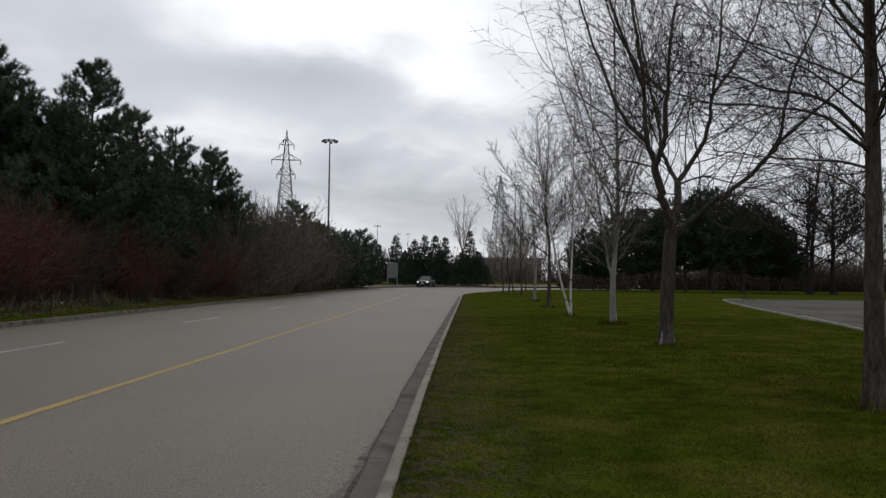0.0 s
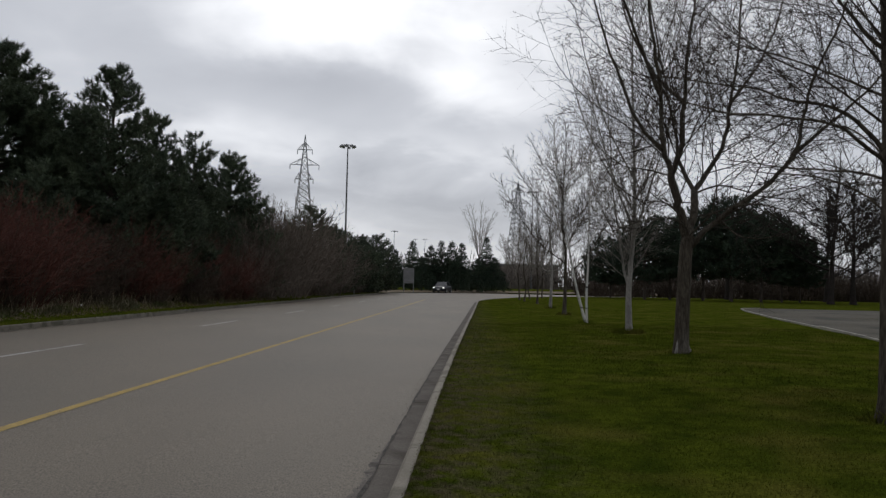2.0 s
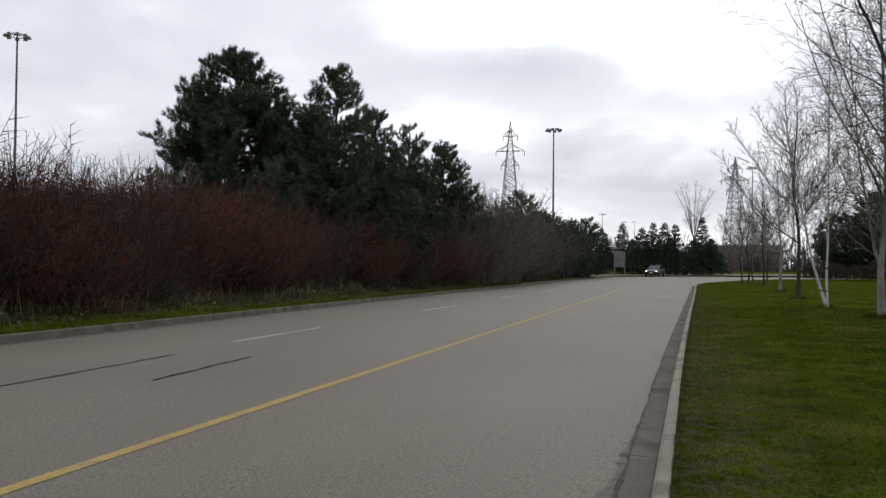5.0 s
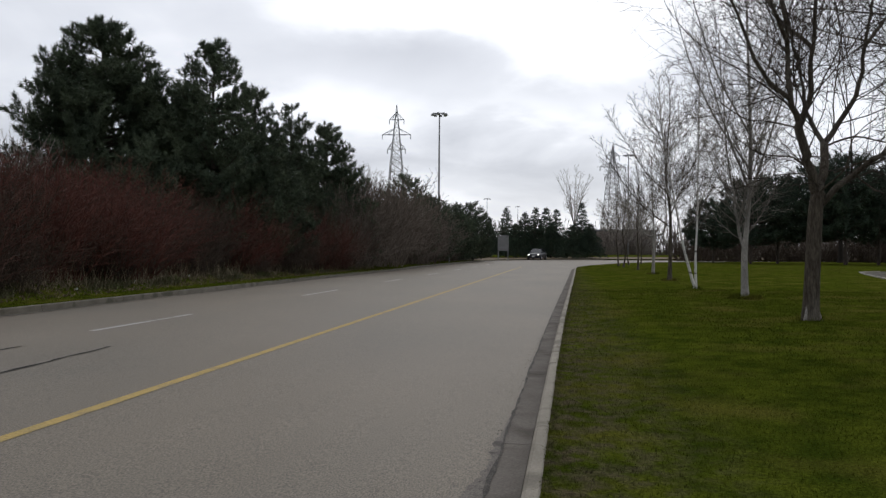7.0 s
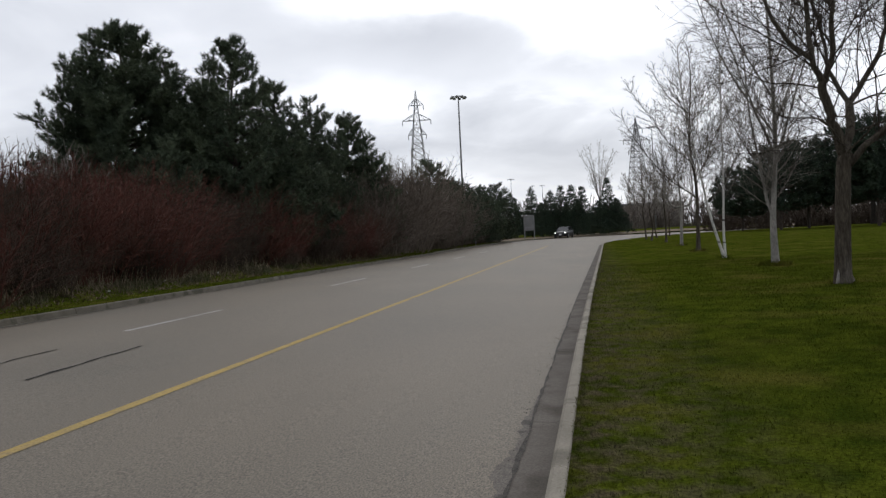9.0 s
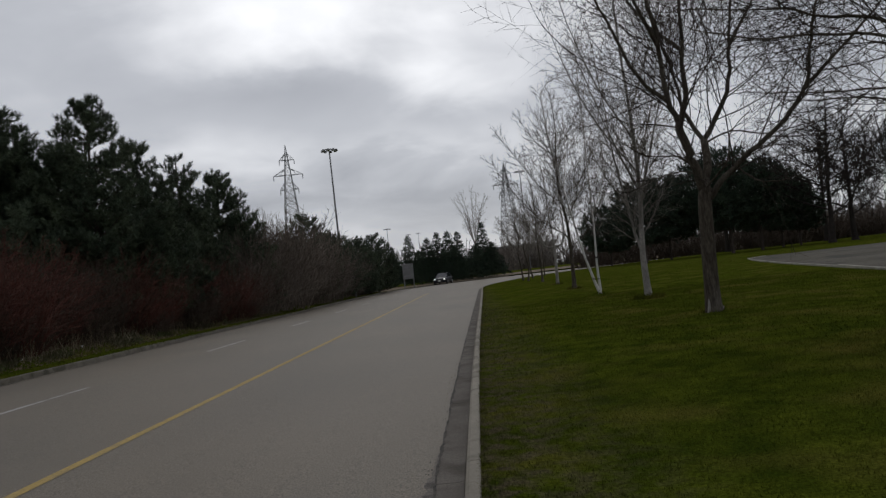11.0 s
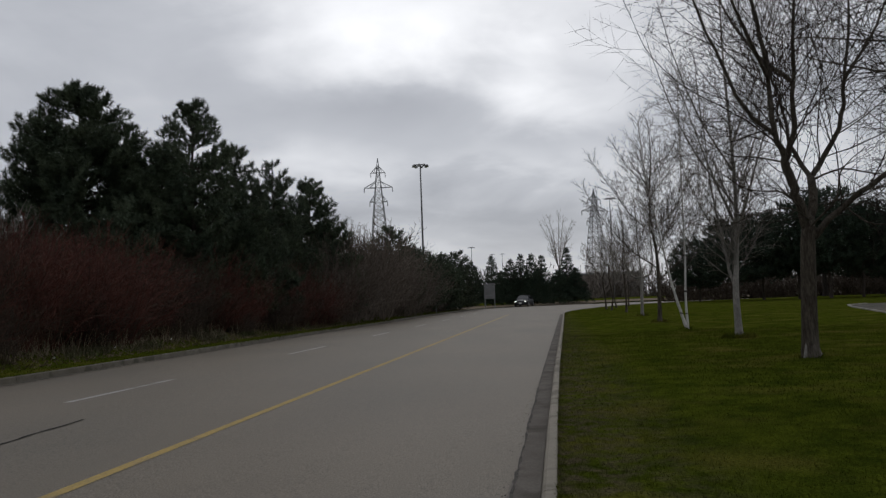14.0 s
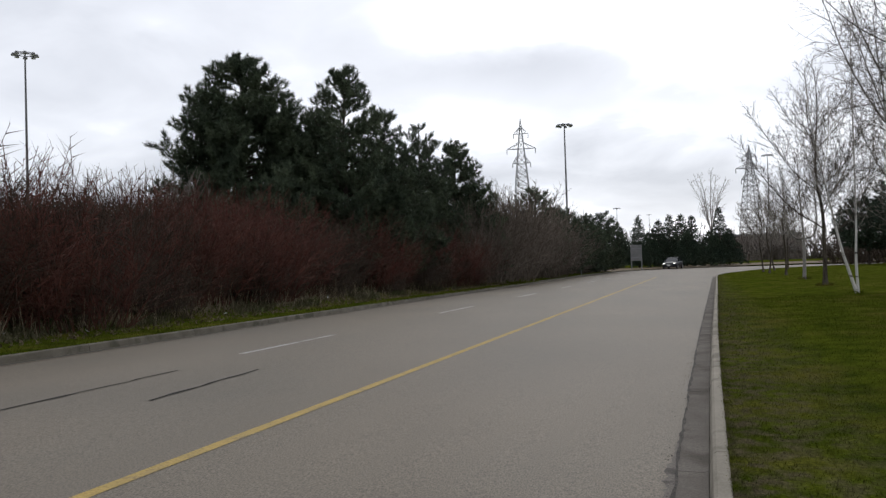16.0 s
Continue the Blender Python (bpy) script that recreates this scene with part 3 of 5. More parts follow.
def conifer(name, m, label, h, rad, rng, needles, z_low=0.12, profile="pine", blades=27, tuft=0.185, width=0.025, stem=0.13, whorls=15, per=6, category="tree", density=1.0, step=0.13, bare=0.2, side=0.17):
    root = thing(name, m, label, category)
    trunk, boughs = Tubes(), Tubes()
    tk = [(rng.normal(0, 0.04) * (i > 0), rng.normal(0, 0.04) * (i > 0), h * 0.97 * i / 7) for i in range(8)]
    r0 = 0.014 * h + 0.03
    trunk.add(tk, [r0 * (1 - 0.9 * i / 7) for i in range(8)], 9)
    spots, aims, sizes = [], [], []
    drop = profile == "spruce"
    rise_up = 0.25 if drop else 0.9

    def tufts(pts, lo, s):
        for p, d, u in offshoots(rng, pts, step / density, lo, 0.9, 0.0):
            spots.append(p)
            aims.append(d + np.array((0, 0, rise_up * (0.6 + 0.6 * rng.random()))))
            sizes.append(s * (0.75 + 0.4 * rng.random()))
        spots.append(pts[-1])
        aims.append(unit(pts[-1] - pts[-2]) + np.array((0, 0, rise_up)))
        sizes.append(s * 1.2)

    for w in range(whorls):
        u = (w + 0.5) / whorls
        for k in range(per):
            if not drop and rng.random() < 0.10:
                continue
            a = 6.283 * (k + rng.random() * 0.7) / per + w * 1.1
            uu = min(0.985, max(0, u + rng.normal(0, 0.35 / whorls)))
            ln = max(0.12, rad * crown_reach(profile, uu) * (0.87 + 0.18 * rng.random() if not drop else 0.72 + 0.4 * rng.random()))
            tip_z = h * (z_low + (1.0 - z_low) * uu)
            rise = {"pine": 0.18 + 0.35 * u, "cone": 0.18 + 0.45 * u, "flat": 0.10 + 0.3 * u, "spruce": -0.30 + 0.4 * u}[profile]
            base_z = min(h * 0.96, max(0.15, tip_z - rise * ln))
            out = np.array((math.cos(a), math.sin(a), 0))
            n = 5
            bend = rng.normal(0, 0.10)
            across = np.array((-out[1], out[0], 0))
            bough = [np.array((0, 0, base_z)) + out * ln * q + across * (bend * ln * q * q) + np.array((0, 0, (tip_z - base_z) * (0.55 * q + 0.45 * q * q * q))) for q in np.linspace(0, 1, n + 1)]
            boughs.add(bough, np.linspace(0.010 + 0.012 * ln, 0.006, n + 1), 4)
            tufts(bough, max(bare, 1 - 1.6 / ln) if ln > 0.8 else 0.0, 1.0)
            for p2, d2, u2 in offshoots(rng, bough, side / density, bare if ln > 0.8 else 0.05, 0.85, 0.08, 3.14):
                l2 = (0.14 + ln * 0.36 * (1.15 - 0.75 * u2)) * (0.6 + 0.6 * rng.random())
                d2[2] *= 0.5
                b2_ = shoot(rng, p2, d2, l2, 3, 0.08, 0.12 if not drop else -0.03)
                boughs.spike(b2_[0], b2_[-1], 0.010)
                tufts(b2_, 0.15, 0.95)
    for z in (0.90, 0.93, 0.96, 0.985):
        spots.append(np.array((tk[-1][0], tk[-1][1], h * z - stem)))
        aims.append(np.array((rng.normal(0, 0.15), rng.normal(0, 0.15), 1.0)))
        sizes.append(1.0)
    P, D, S = np.array(spots), np.array(aims), np.array(sizes)
    D /= np.linalg.norm(D, axis=1)[:, None]
    X = cross3(D, rng.normal(0, 1, D.shape))
    X /= np.linalg.norm(X, axis=1)[:, None]
    Y = cross3(D, X)
    kinds = [tuft_arrays(rng, blades, tuft, width, stem) for _ in range(8)]
    pick = rng.integers(0, 8, len(P))
    T = np.array(kinds)[pick] * S[:, None, None, None]
    V = P[:, None, None] + T[..., 0:1] * X[:, None, None] + T[..., 1:2] * Y[:, None, None] + T[..., 2:3] * D[:, None, None]
    nq = V.shape[0] * V.shape[1]
    me = bpy.data.meshes.new("crown")
    fill_mesh(me, V.reshape(-1, 3), [], np.arange(nq * 3))
    me.materials.append(needles)
    crown = new("crown", me)
    crown.parent = root
    trunk.build("trunk", M_PINEBARK, root)
    boughs.build("branchwork", M_PINEBARK, root)
    return root


def rng_for(n):
    return np.random.default_rng(n)


# ---- trees beside the kerb ----
maple_limbs = [
    ([(0, 0, -0.05), (0.03, 0, 0.9), (0.07, 0, 1.75), (0.12, 0.02, 2.0)], 0.122, 0.102, 0.00),
    ([(0.10, 0, 1.85), (-0.04, -0.05, 2.4), (-0.15, -0.1, 2.75), (-0.2, -0.1, 3.1)], 0.076, 0.064, 1.3),
    ([(-0.2, -0.1, 3.08), (-0.38, -0.25, 3.45), (-0.48, -0.4, 4.3), (-0.63, -0.6, 5.1), (-0.85, -0.8, 6.3), (-1.1, -1.0, 7.8)], 0.053, 0.011, 2.88),
    ([(-0.2, -0.1, 3.08), (-0.04, 0.0, 3.45), (0.05, 0.15, 4.3), (0.15, 0.3, 5.3), (0.3, 0.4, 6.4), (0.4, 0.5, 8.6)], 0.053, 0.011, 2.76),
    ([(0.12, 0.02, 1.95), (0.28, 0.3, 2.45), (0.36, 0.6, 2.85)], 0.074, 0.061, 1.3),
    ([(0.36, 0.6, 2.85), (0.12, 0.75, 3.4), (0.06, 0.85, 4.0), (-0.1, 1.3, 5.4), (-0.35, 1.8, 7.6)], 0.043, 0.010, 2.53),
    ([(0.36, 0.6, 2.85), (0.90, 0.75, 3.65), (1.08, 0.9, 4.5), (1.3, 1.1, 5.7), (1.5, 1.2, 7.8)], 0.050, 0.011, 2.64),
    ([(0.13, 0, 1.80), (0.70, -0.15, 2.38), (1.2, -0.25, 2.75), (1.72, -0.35, 3.35), (1.85, -0.4, 3.95), (2.0, -0.5, 4.65), (2.4, -0.6, 5.6), (2.8, -0.7, 7.0)], 0.053, 0.010, 2.30),
    ([(-0.36, -0.25, 3.4), (-0.8, -0.2, 3.9), (-1.2, -0.3, 4.8), (-1.6, -0.4, 5.9), (-1.8, -0.5, 7.2)], 0.040, 0.008, 1.5),
    ([(-0.48, -0.4, 4.3), (-0.9, -0.8, 5.0), (-1.3, -1.1, 6.0), (-1.5, -1.3, 7.6)], 0.035, 0.008, 1.5),
    ([(0.05, 0.15, 4.3), (-0.4, 0.9, 5.2), (-0.7, 1.6, 6.3), (-0.9, 2.0, 7.9)], 0.035, 0.008, 1.6),
    ([(1.08, 0.9, 4.5), (1.7, 1.3, 5.3), (2.2, 1.6, 6.3), (2.5, 1.8, 7.7)], 0.035, 0.008, 1.6),
    ([(1.72, -0.35, 3.35), (2.3, -0.5, 3.9), (3.0, -0.6, 4.6), (3.6, -0.7, 5.6)], 0.035, 0.008, 1.7),
    ([(0.08, -0.1, 2.1), (-0.3, -0.5, 2.25), (-0.9, -0.9, 2.15), (-1.4, -1.2, 1.95)], 0.014, 0.005, 1.25),
    ([(0.10, -0.1, 2.0), (0.35, -0.5, 2.35), (0.30, -0.9, 2.7), (0.55, -1.2, 3.0)], 0.016, 0.006, 0.6),
    ([(0.0, -0.1, 2.2), (-0.35, -0.4, 2.5), (-0.9, -0.6, 2.55), (-1.3, -0.7, 2.8)], 0.016, 0.006, 0.7),
    ([(0.6, -0.1, 2.3), (0.8, -0.4, 2.0), (1.2, -0.6, 1.95), (1.7, -0.8, 2.1)], 0.015, 0.006, 1.1),
    ([(0.36, 0.6, 2.8), (0.7, 0.2, 2.9), (1.2, -0.1, 2.75), (1.9, -0.3, 2.85)], 0.020, 0.006, 1.4),
    ([(0.3, -0.1, 2.3), (0.9, -0.6, 2.5), (1.6, -1.1, 2.3), (2.2, -1.4, 2.2)], 0.012, 0.005, 1.25),
    ([(-0.2, -0.1, 3.0), (-0.7, -0.2, 3.1), (-1.1, -0.3, 3.15), (-1.6, -0.4, 3.5)], 0.016, 0.005, 0.6),
]
bare_tree("maple_tree", pose(3.55, 13.65, land(3.55, 13.65)), "bare grey-brown forked maple on the lawn, wide fan of twigs", maple_limbs, rng_for(11), M_BARK, M_TWIG,
          gap=(0.22, 0.15, 0.14), reach=(1.2, 0.55, 0.55), twig=0.0035, spread=0.82, up=0.05, lift=0.04, wobble=0.11, start=0.06, roots=M_PALE)
near_limbs = [
    ([(0, 0, -0.05), (0.0, 0, 1.2), (0.0, 0, 2.2), (-0.02, 0, 3.2), (-0.05, 0, 4.2), (-0.06, 0.05, 6.0), (0, 0, 8.2)], 0.094, 0.016, 1.92),
    ([(0, 0, 2.18), (-0.28, -0.1, 2.34), (-0.52, -0.15, 2.48), (-0.95, -0.1, 2.56), (-1.45, 0.0, 2.62), (-1.9, 0.0, 2.75)], 0.020, 0.005, 1.32),
    ([(0, 0, 2.25), (-0.24, 0.1, 2.58), (-0.48, 0.15, 2.72), (-0.8, 0.2, 2.78), (-1.15, 0.25, 2.9), (-1.9, 0.3, 3.0)], 0.023, 0.005, 1.44),
    ([(-0.02, 0, 3.15), (-0.24, 0, 3.36), (-0.5, -0.05, 3.66), (-0.9, -0.1, 4.3), (-1.3, -0.1, 5.2)], 0.023, 0.005, 1.44),
    ([(0, 0, 2.0), (0.1, 0.3, 2.3), (0.2, 0.9, 2.6), (0.2, 1.6, 2.9)], 0.018, 0.005, 1.32),
    ([(0, 0, 1.75), (-0.2, 0.1, 1.95), (-0.5, 0.25, 2.1), (-0.9, 0.4, 2.15)], 0.013, 0.005, 0.96),
    ([(0, 0, 2.6), (0.4, 0.1, 3.0), (0.9, 0.1, 3.5), (1.4, 0.2, 4.4)], 0.023, 0.005, 1.44),
    ([(0, 0, 3.4), (0.2, 0.5, 3.9), (0.3, 1.0, 4.7), (0.4, 1.3, 5.6)], 0.020, 0.005, 1.44),
    ([(0, 0, 2.05), (-0.3, 0.2, 2.15), (-0.7, 0.4, 2.2), (-1.2, 0.6, 2.3)], 0.014, 0.004, 1.0),
    ([(0, 0, 2.4), (-0.1, -0.4, 2.6), (-0.4, -0.8, 2.85), (-0.8, -1.1, 3.2)], 0.016, 0.004, 1.2),
    ([(0, 0, 1.9), (0.2, 0.5, 2.1), (0.3, 1.1, 2.15), (0.1, 1.8, 2.3)], 0.014, 0.004, 1.0),
    ([(0, 0, 2.75), (-0.2, 0.35, 3.0), (-0.6, 0.7, 3.3), (-1.1, 0.9, 3.5)], 0.016, 0.004, 1.2),
]
bare_tree("maple_tree", pose(3.55, 6.85, land(3.5, 6.8)), "slender bare maple with dark bark and level limbs on the lawn", near_limbs, rng_for(12), M_BARK, M_TWIG,
          gap=(0.12, 0.11, 0.11), reach=(1.35, 0.55, 0.55), twig=0.0027, spread=0.8, up=0.04, lift=0.04, wobble=0.09, roots=M_BARK)
linden_limbs = [
    ([(0, 0, -0.05), (-0.02, 0, 1.0), (0.03, 0, 1.75), (0.10, 0, 3.0), (0.06, 0, 4.8), (0.0, 0, 6.4), (0.0, 0, 8.3)], 0.086, 0.013, 1.95),
    ([(-0.02, 0, 1.05), (-0.15, 0.05, 1.7), (-0.28, 0.1, 2.6), (-0.45, 0.15, 4.0), (-0.6, 0.2, 6.2)], 0.043, 0.010, 1.61),
    ([(0.02, 0, 2.2), (0.3, -0.3, 3.2), (0.7, -0.5, 4.6), (1.1, -0.7, 6.2)], 0.033, 0.008, 1.49),
    ([(0.05, 0, 2.6), (-0.4, -0.4, 3.5), (-0.8, -0.6, 4.6), (-1.2, -0.8, 5.8)], 0.030, 0.008, 1.49),
    ([(0.07, 0, 3.2), (0.5, 0.4, 4.0), (0.9, 0.7, 5.2), (1.2, 0.9, 6.6)], 0.030, 0.008, 1.49),
    ([(0.08, 0, 3.0), (-0.7, 0, 4.2), (-1.3, 0, 5.6), (-1.75, 0, 7.2)], 0.026, 0.006, 1.2),
    ([(0.08, 0, 3.8), (-0.6, 0.2, 5.2), (-1.1, 0.3, 6.8), (-1.4, 0.3, 8.2)], 0.026, 0.006, 1.2),
    ([(0.06, 0, 4.4), (0.6, 0.2, 5.6), (1.1, 0.3, 7.0), (1.4, 0.3, 8.6)], 0.028, 0.006, 1.5),
    ([(0.0, 0, 1.9), (-0.5, -0.1, 2.6), (-0.9, -0.2, 3.4), (-1.2, -0.2, 4.3)], 0.020, 0.006, 1.15),
]
bare_tree("linden_tree", pose(3.82, 19.6, land(3.8, 19.6)), "pale-barked bare tree with a grassy tuft round its foot", linden_limbs, rng_for(13), M_PALE, M_PALETWIG,
          gap=(0.11, 0.095, 0.09), twig=0.0038, start=0.1, spread=0.8, up=0.14, lift=0.06, wobble=0.09)
birch_limbs = [
    ([(0.03, 0, -0.05), (-0.2, 0, 0.75), (-0.38, 0, 1.5), (-0.62, 0, 2.8), (-0.88, 0, 4.2), (-1.0, 0, 5.2), (-1.05, 0, 6.2)], 0.046, 0.008, 1.75),
    ([(0.05, 0.05, 0.0), (0.04, 0.1, 0.9), (0.08, 0.1, 2.0), (0.10, 0.1, 4.2), (0.12, 0.1, 6.3), (0.15, 0.1, 7.6)], 0.041, 0.008, 1.7),
    ([(-0.5, 0, 2.2), (-0.8, -0.1, 2.8), (-1.1, -0.2, 3.7), (-1.5, -0.3, 4.7)], 0.018, 0.005, 1.35),
    ([(0.08, 0.1, 2.4), (0.4, 0, 3.1), (0.7, -0.1, 4.2), (0.9, -0.1, 5.4)], 0.018, 0.005, 1.35),
    ([(-0.7, 0, 3.2), (-0.5, 0.3, 4.2), (-0.4, 0.5, 5.4)], 0.016, 0.005, 1.10),
]
bare_tree("birch_tree", pose(3.42, 24.4, land(3.42, 24.4)), "white birch with two stems joined at the foot, one leaning", birch_limbs, rng_for(14), M_BIRCH, M_PALETWIG,
          gap=(0.11, 0.10, 0.09), twig=0.0040, start=0.1, spread=0.8, up=0.12, lift=0.05, wobble=0.09, trunk_count=2)
r = rng_for(15)
bare_tree("young_tree", pose(3.5, 30.8, land(3.5, 30.8)), "bare young tree with a dark trunk and upright twigs", upright_limbs(r, 8.0, 0.08, 1.4, 11, 0.68, (-0.1, 0), 1.7), r, M_BARK, M_TWIG,
          gap=(0.10, 0.10, 0.10), start=0.1, twig=0.0046, spread=0.7, up=0.2, lift=0.06, wobble=0.09)
stub_limbs = [
    ([(0, 0, -0.05), (0.03, 0, 0.9), (0.05, 0, 1.85)], 0.075, 0.065, 0),
    ([(0.05, 0, 1.82), (-0.3, 0, 1.86), (-0.6, 0, 2.35), (-0.7, 0.1, 3.4), (-0.75, 0.1, 4.9)], 0.06, 0.012, 1.1),
    ([(0.05, 0, 1.82), (0.4, 0, 1.92), (0.6, 0, 2.5), (0.55, 0, 3.8), (0.6, 0, 5.2)], 0.055, 0.012, 1.1),
    ([(0.05, 0, 1.85), (0.0, 0.1, 2.8), (-0.05, 0.1, 4.2), (-0.1, 0.1, 5.6)], 0.05, 0.012, 1.1),
]
bare_tree("young_tree", pose(3.78, 39.4, land(3.8, 39.4)), "pale-trunked bare young tree with a level elbowed branch", stub_limbs, rng_for(16), M_PALE, M_PALETWIG, gap=(0.11, 0.11, 0.12), twig=0.0058, up=0.2, spread=0.7, wobble=0.09)
for i, (x, y, h, bark) in enumerate([(3.85, 48.5, 6.6, M_BARK), (3.55, 56.5, 6.2, M_BARK), (3.45, 60.5, 6.6, M_BARK), (4.6, 66, 6.4, M_BARK), (6.2, 73, 6.6, M_BARK)]):
    r = rng_for(20 + i)
    bare_tree("young_tree", pose(x, y, land(x, y)), "bare young tree in a row along the lawn edge", upright_limbs(r, h, 0.065, 1.3, 9, 0.62, (r.normal(0, 0.15), 0), 1.5), r, bark, M_PALETWIG,
              gap=(0.13, 0.13, 0.15), start=0.1, twig=0.0066, spread=0.68, up=0.2, lift=0.06, wobble=0.09)

# ---- pines and spruces along the far kerb ----
pine_list = [      # x, y, height of the top, reach, outline, fullness
    (-18.9, 30.0, 10.35, 3.35, "pine", 1.45, "tall dense dark-green pine behind red shrubs"),
    (-14.6, 31.0, 9.7, 3.2, "cone", 1.0, "tall open-branched pine with a visible stem"),
    (-16.6, 32.0, 8.2, 2.6, "cone", 1.1, "dark pine standing between two taller pines"),
    (-14.6, 40.2, 8.75, 2.8, "cone", 1.0, "dark pine with a ragged top above the shrubs"),
    (-13.8, 44.0, 8.3, 3.4, "cone", 1.25, "broad dark pine above the shrubs"),
    (-16.4, 44.5, 7.0, 2.9, "cone", 1.0, "broad dark pine above the shrubs"),
    (-13.6, 33.0, 8.2, 2.1, "cone", 0.8, "dark pine close beside a taller pine"),
    (-19.9, 28.5, 4.9, 2.5, "cone", 0.95, "low dark pine at the foot of a tall pine"),
    (-15.6, 27.5, 5.2, 2.3, "cone", 1.0, "low yellowish-green pine at the hedge back"),
    (-13.4, 34.0, 6.2, 2.6, "cone", 1.0, "low green pine at the hedge back"),
]
for i, (x, y, top, w, outline, full, label) in enumerate(pine_list):
    z = land(x, y)
    conifer("pine_tree", pose(x, y, z, 0, 0, 40 * i), label, top - z, w, rng_for(40 + i), M_NEEDLE, z_low=0.06 if i == 0 else 0.10, profile=outline, whorls=int(2.5 * (top - z)), per=6 if i < 3 else 5, density=full)
for i, (x, y, h, w) in enumerate([(-12.9, 62, 6.6, 2.4), (-12.4, 70, 5.6, 2.6), (-11.6, 79, 5.6, 2.4), (-10.6, 87, 6.2, 2.2), (-12.4, 85, 5.4, 2.6), (-13.8, 75, 5.8, 2.4)]):
    conifer("pine_tree", pose(x, y, land(x, y), 0, 0, 70 * i), "dark roadside pine with a ragged outline", h, w, rng_for(60 + i), M_NEEDLE, z_low=0.05, whorls=13, per=7, blades=16, tuft=0.24, width=0.05, stem=0.3, step=0.24, side=0.26)
spruces = [(-8.9, 112, 7.0, 1.9), (-6.3, 113, 6.5, 2.2), (-4.8, 112, 7.1, 1.8), (-3.3, 112, 7.1, 2.0), (-1.9, 113, 6.9, 1.7), (1.6, 112, 7.8, 1.8), (0.4, 110.5, 4.7, 2.5), (2.7, 111, 4.9, 2.0), (-11.4, 113, 5.7, 2.0), (-2.6, 111, 4.6, 2.2), (-7.4, 111, 4.8, 2.2)]
for i, (x, y, h, w) in enumerate(spruces):
    x, y = x, y + 8
    conifer("spruce_tree", pose(x * 1.07, y, land(x, y), 0, 0, 50 * i), "dark conical spruce beyond the road bend", h * 1.06 - 0.1, w * 1.2, rng_for(70 + i), M_SPRUCE, z_low=0.04, profile="spruce", whorls=20, per=7, blades=12, tuft=0.16, width=0.055, stem=0.2, step=0.22, bare=0.1, side=0.26)
for i, (x, y, h, w) in enumerate([(17.0, 80, 7.9, 3.2), (20.2, 83, 8.6, 3.4), (23.0, 81, 9.2, 3.3), (25.2, 79, 10.3, 3.2), (28.4, 80, 8.9, 3.4), (31.2, 82, 8.0, 2.9), (33.4, 83, 6.4, 2.2), (14.6, 86, 6.4, 2.6)]):
    conifer("pine_tree", pose(x, y, land(x, y), 0, 0, 33 * i), "broad dark pine with a bare lower trunk in the park", h, w, rng_for(80 + i), M_SPRUCE, z_low=0.24, profile="flat", whorls=13, per=8, blades=16, tuft=0.28, width=0.07, stem=0.34, step=0.34, side=0.36)

# bare park trees
for i, (x, y, h, n) in enumerate([(33.0, 75, 15.5, 10), (36.0, 77, 13.0, 9), (44, 84, 14, 9), (46, 76, 13, 9), (40, 92, 15, 9), (29.5, 94, 14, 9)]):
    r = rng_for(90 + i)
    bare_tree("park_tree", pose(x, y, land(x, y)), "large bare dark-trunked tree in the park", upright_limbs(r, h, 0.27, 2.4, n + 4, 0.95, (r.normal(0, 0.5), 0), 3.9, 0.9, 0.66), r, M_PARKBARK, M_PARKBARK,
              gap=(0.31, 0.30, 0.30), start=0.1, reach=(0.9, 0.55, 0.5), twig=0.019, spread=0.8, up=0.08, lift=0.03, wobble=0.14)
r = rng_for(99)
far_limbs = [([(0, 0, -0.2), (0, 0, 2.5), (0.1, 0, 5.0)], 0.16, 0.11, 0)]
for k in range(7):
    a = 0.9 * k + 0.3
    far_limbs.append(([(0.05, 0, 4.6), (0.7 * math.cos(a), 0.7 * math.sin(a), 7.0), (1.4 * math.cos(a), 1.4 * math.sin(a), 9.5 + 0.4 * (k % 3)), (2.7 * math.cos(a), 2.7 * math.sin(a), 12.0 + 0.6 * (k % 3))], 0.08, 0.015, 2.2))
bare_tree("bare_tree", pose(0.6, 122, 0.4), "pale bare tree rising behind the spruces", far_limbs, r, M_PALE, M_PALETWIG, gap=(0.28, 0.25, 0.3), twig=0.010, spread=0.7, up=0.12, lift=0.03)


# ---- shrubs ----
def shrub_mesh(rng, stems, h, w, twig, side, lean=0.45, clumps=4, segs=4):
    """Stem clumps of one shrub, each a mesh of its own."""
    made = []
    for c in range(clumps):
        t = Tubes()
        for _ in range(stems // clumps):
            a = (c + rng.random()) * 6.283 / clumps
            rr = w * 0.5 * math.sqrt(rng.random())
            p = (math.cos(a) * rr, math.sin(a) * rr, -0.05)
            hh = h * (0.62 + 0.36 * rng.random() ** 0.6)
            d = (math.cos(a) * lean * rng.random() + rng.normal(0, 0.27), math.sin(a) * lean * rng.random() + rng.normal(0, 0.27), 1)
            st = shoot(rng, p, d, hh, segs, 0.16, 0.02)
            t.add(st, np.linspace(twig * 1.7, twig * 0.7, segs + 1), 3)
            for p2, d2, u2 in side_shoots(rng, st, side, 0.12, 1.0, 0.95, 0.12):
                t.spike(p2, p2 + d2 * hh * 0.3 * (1.3 - 1.05 * u2) * (0.5 + 0.9 * rng.random()), twig * 1.2)
        made.append(t)
    return made


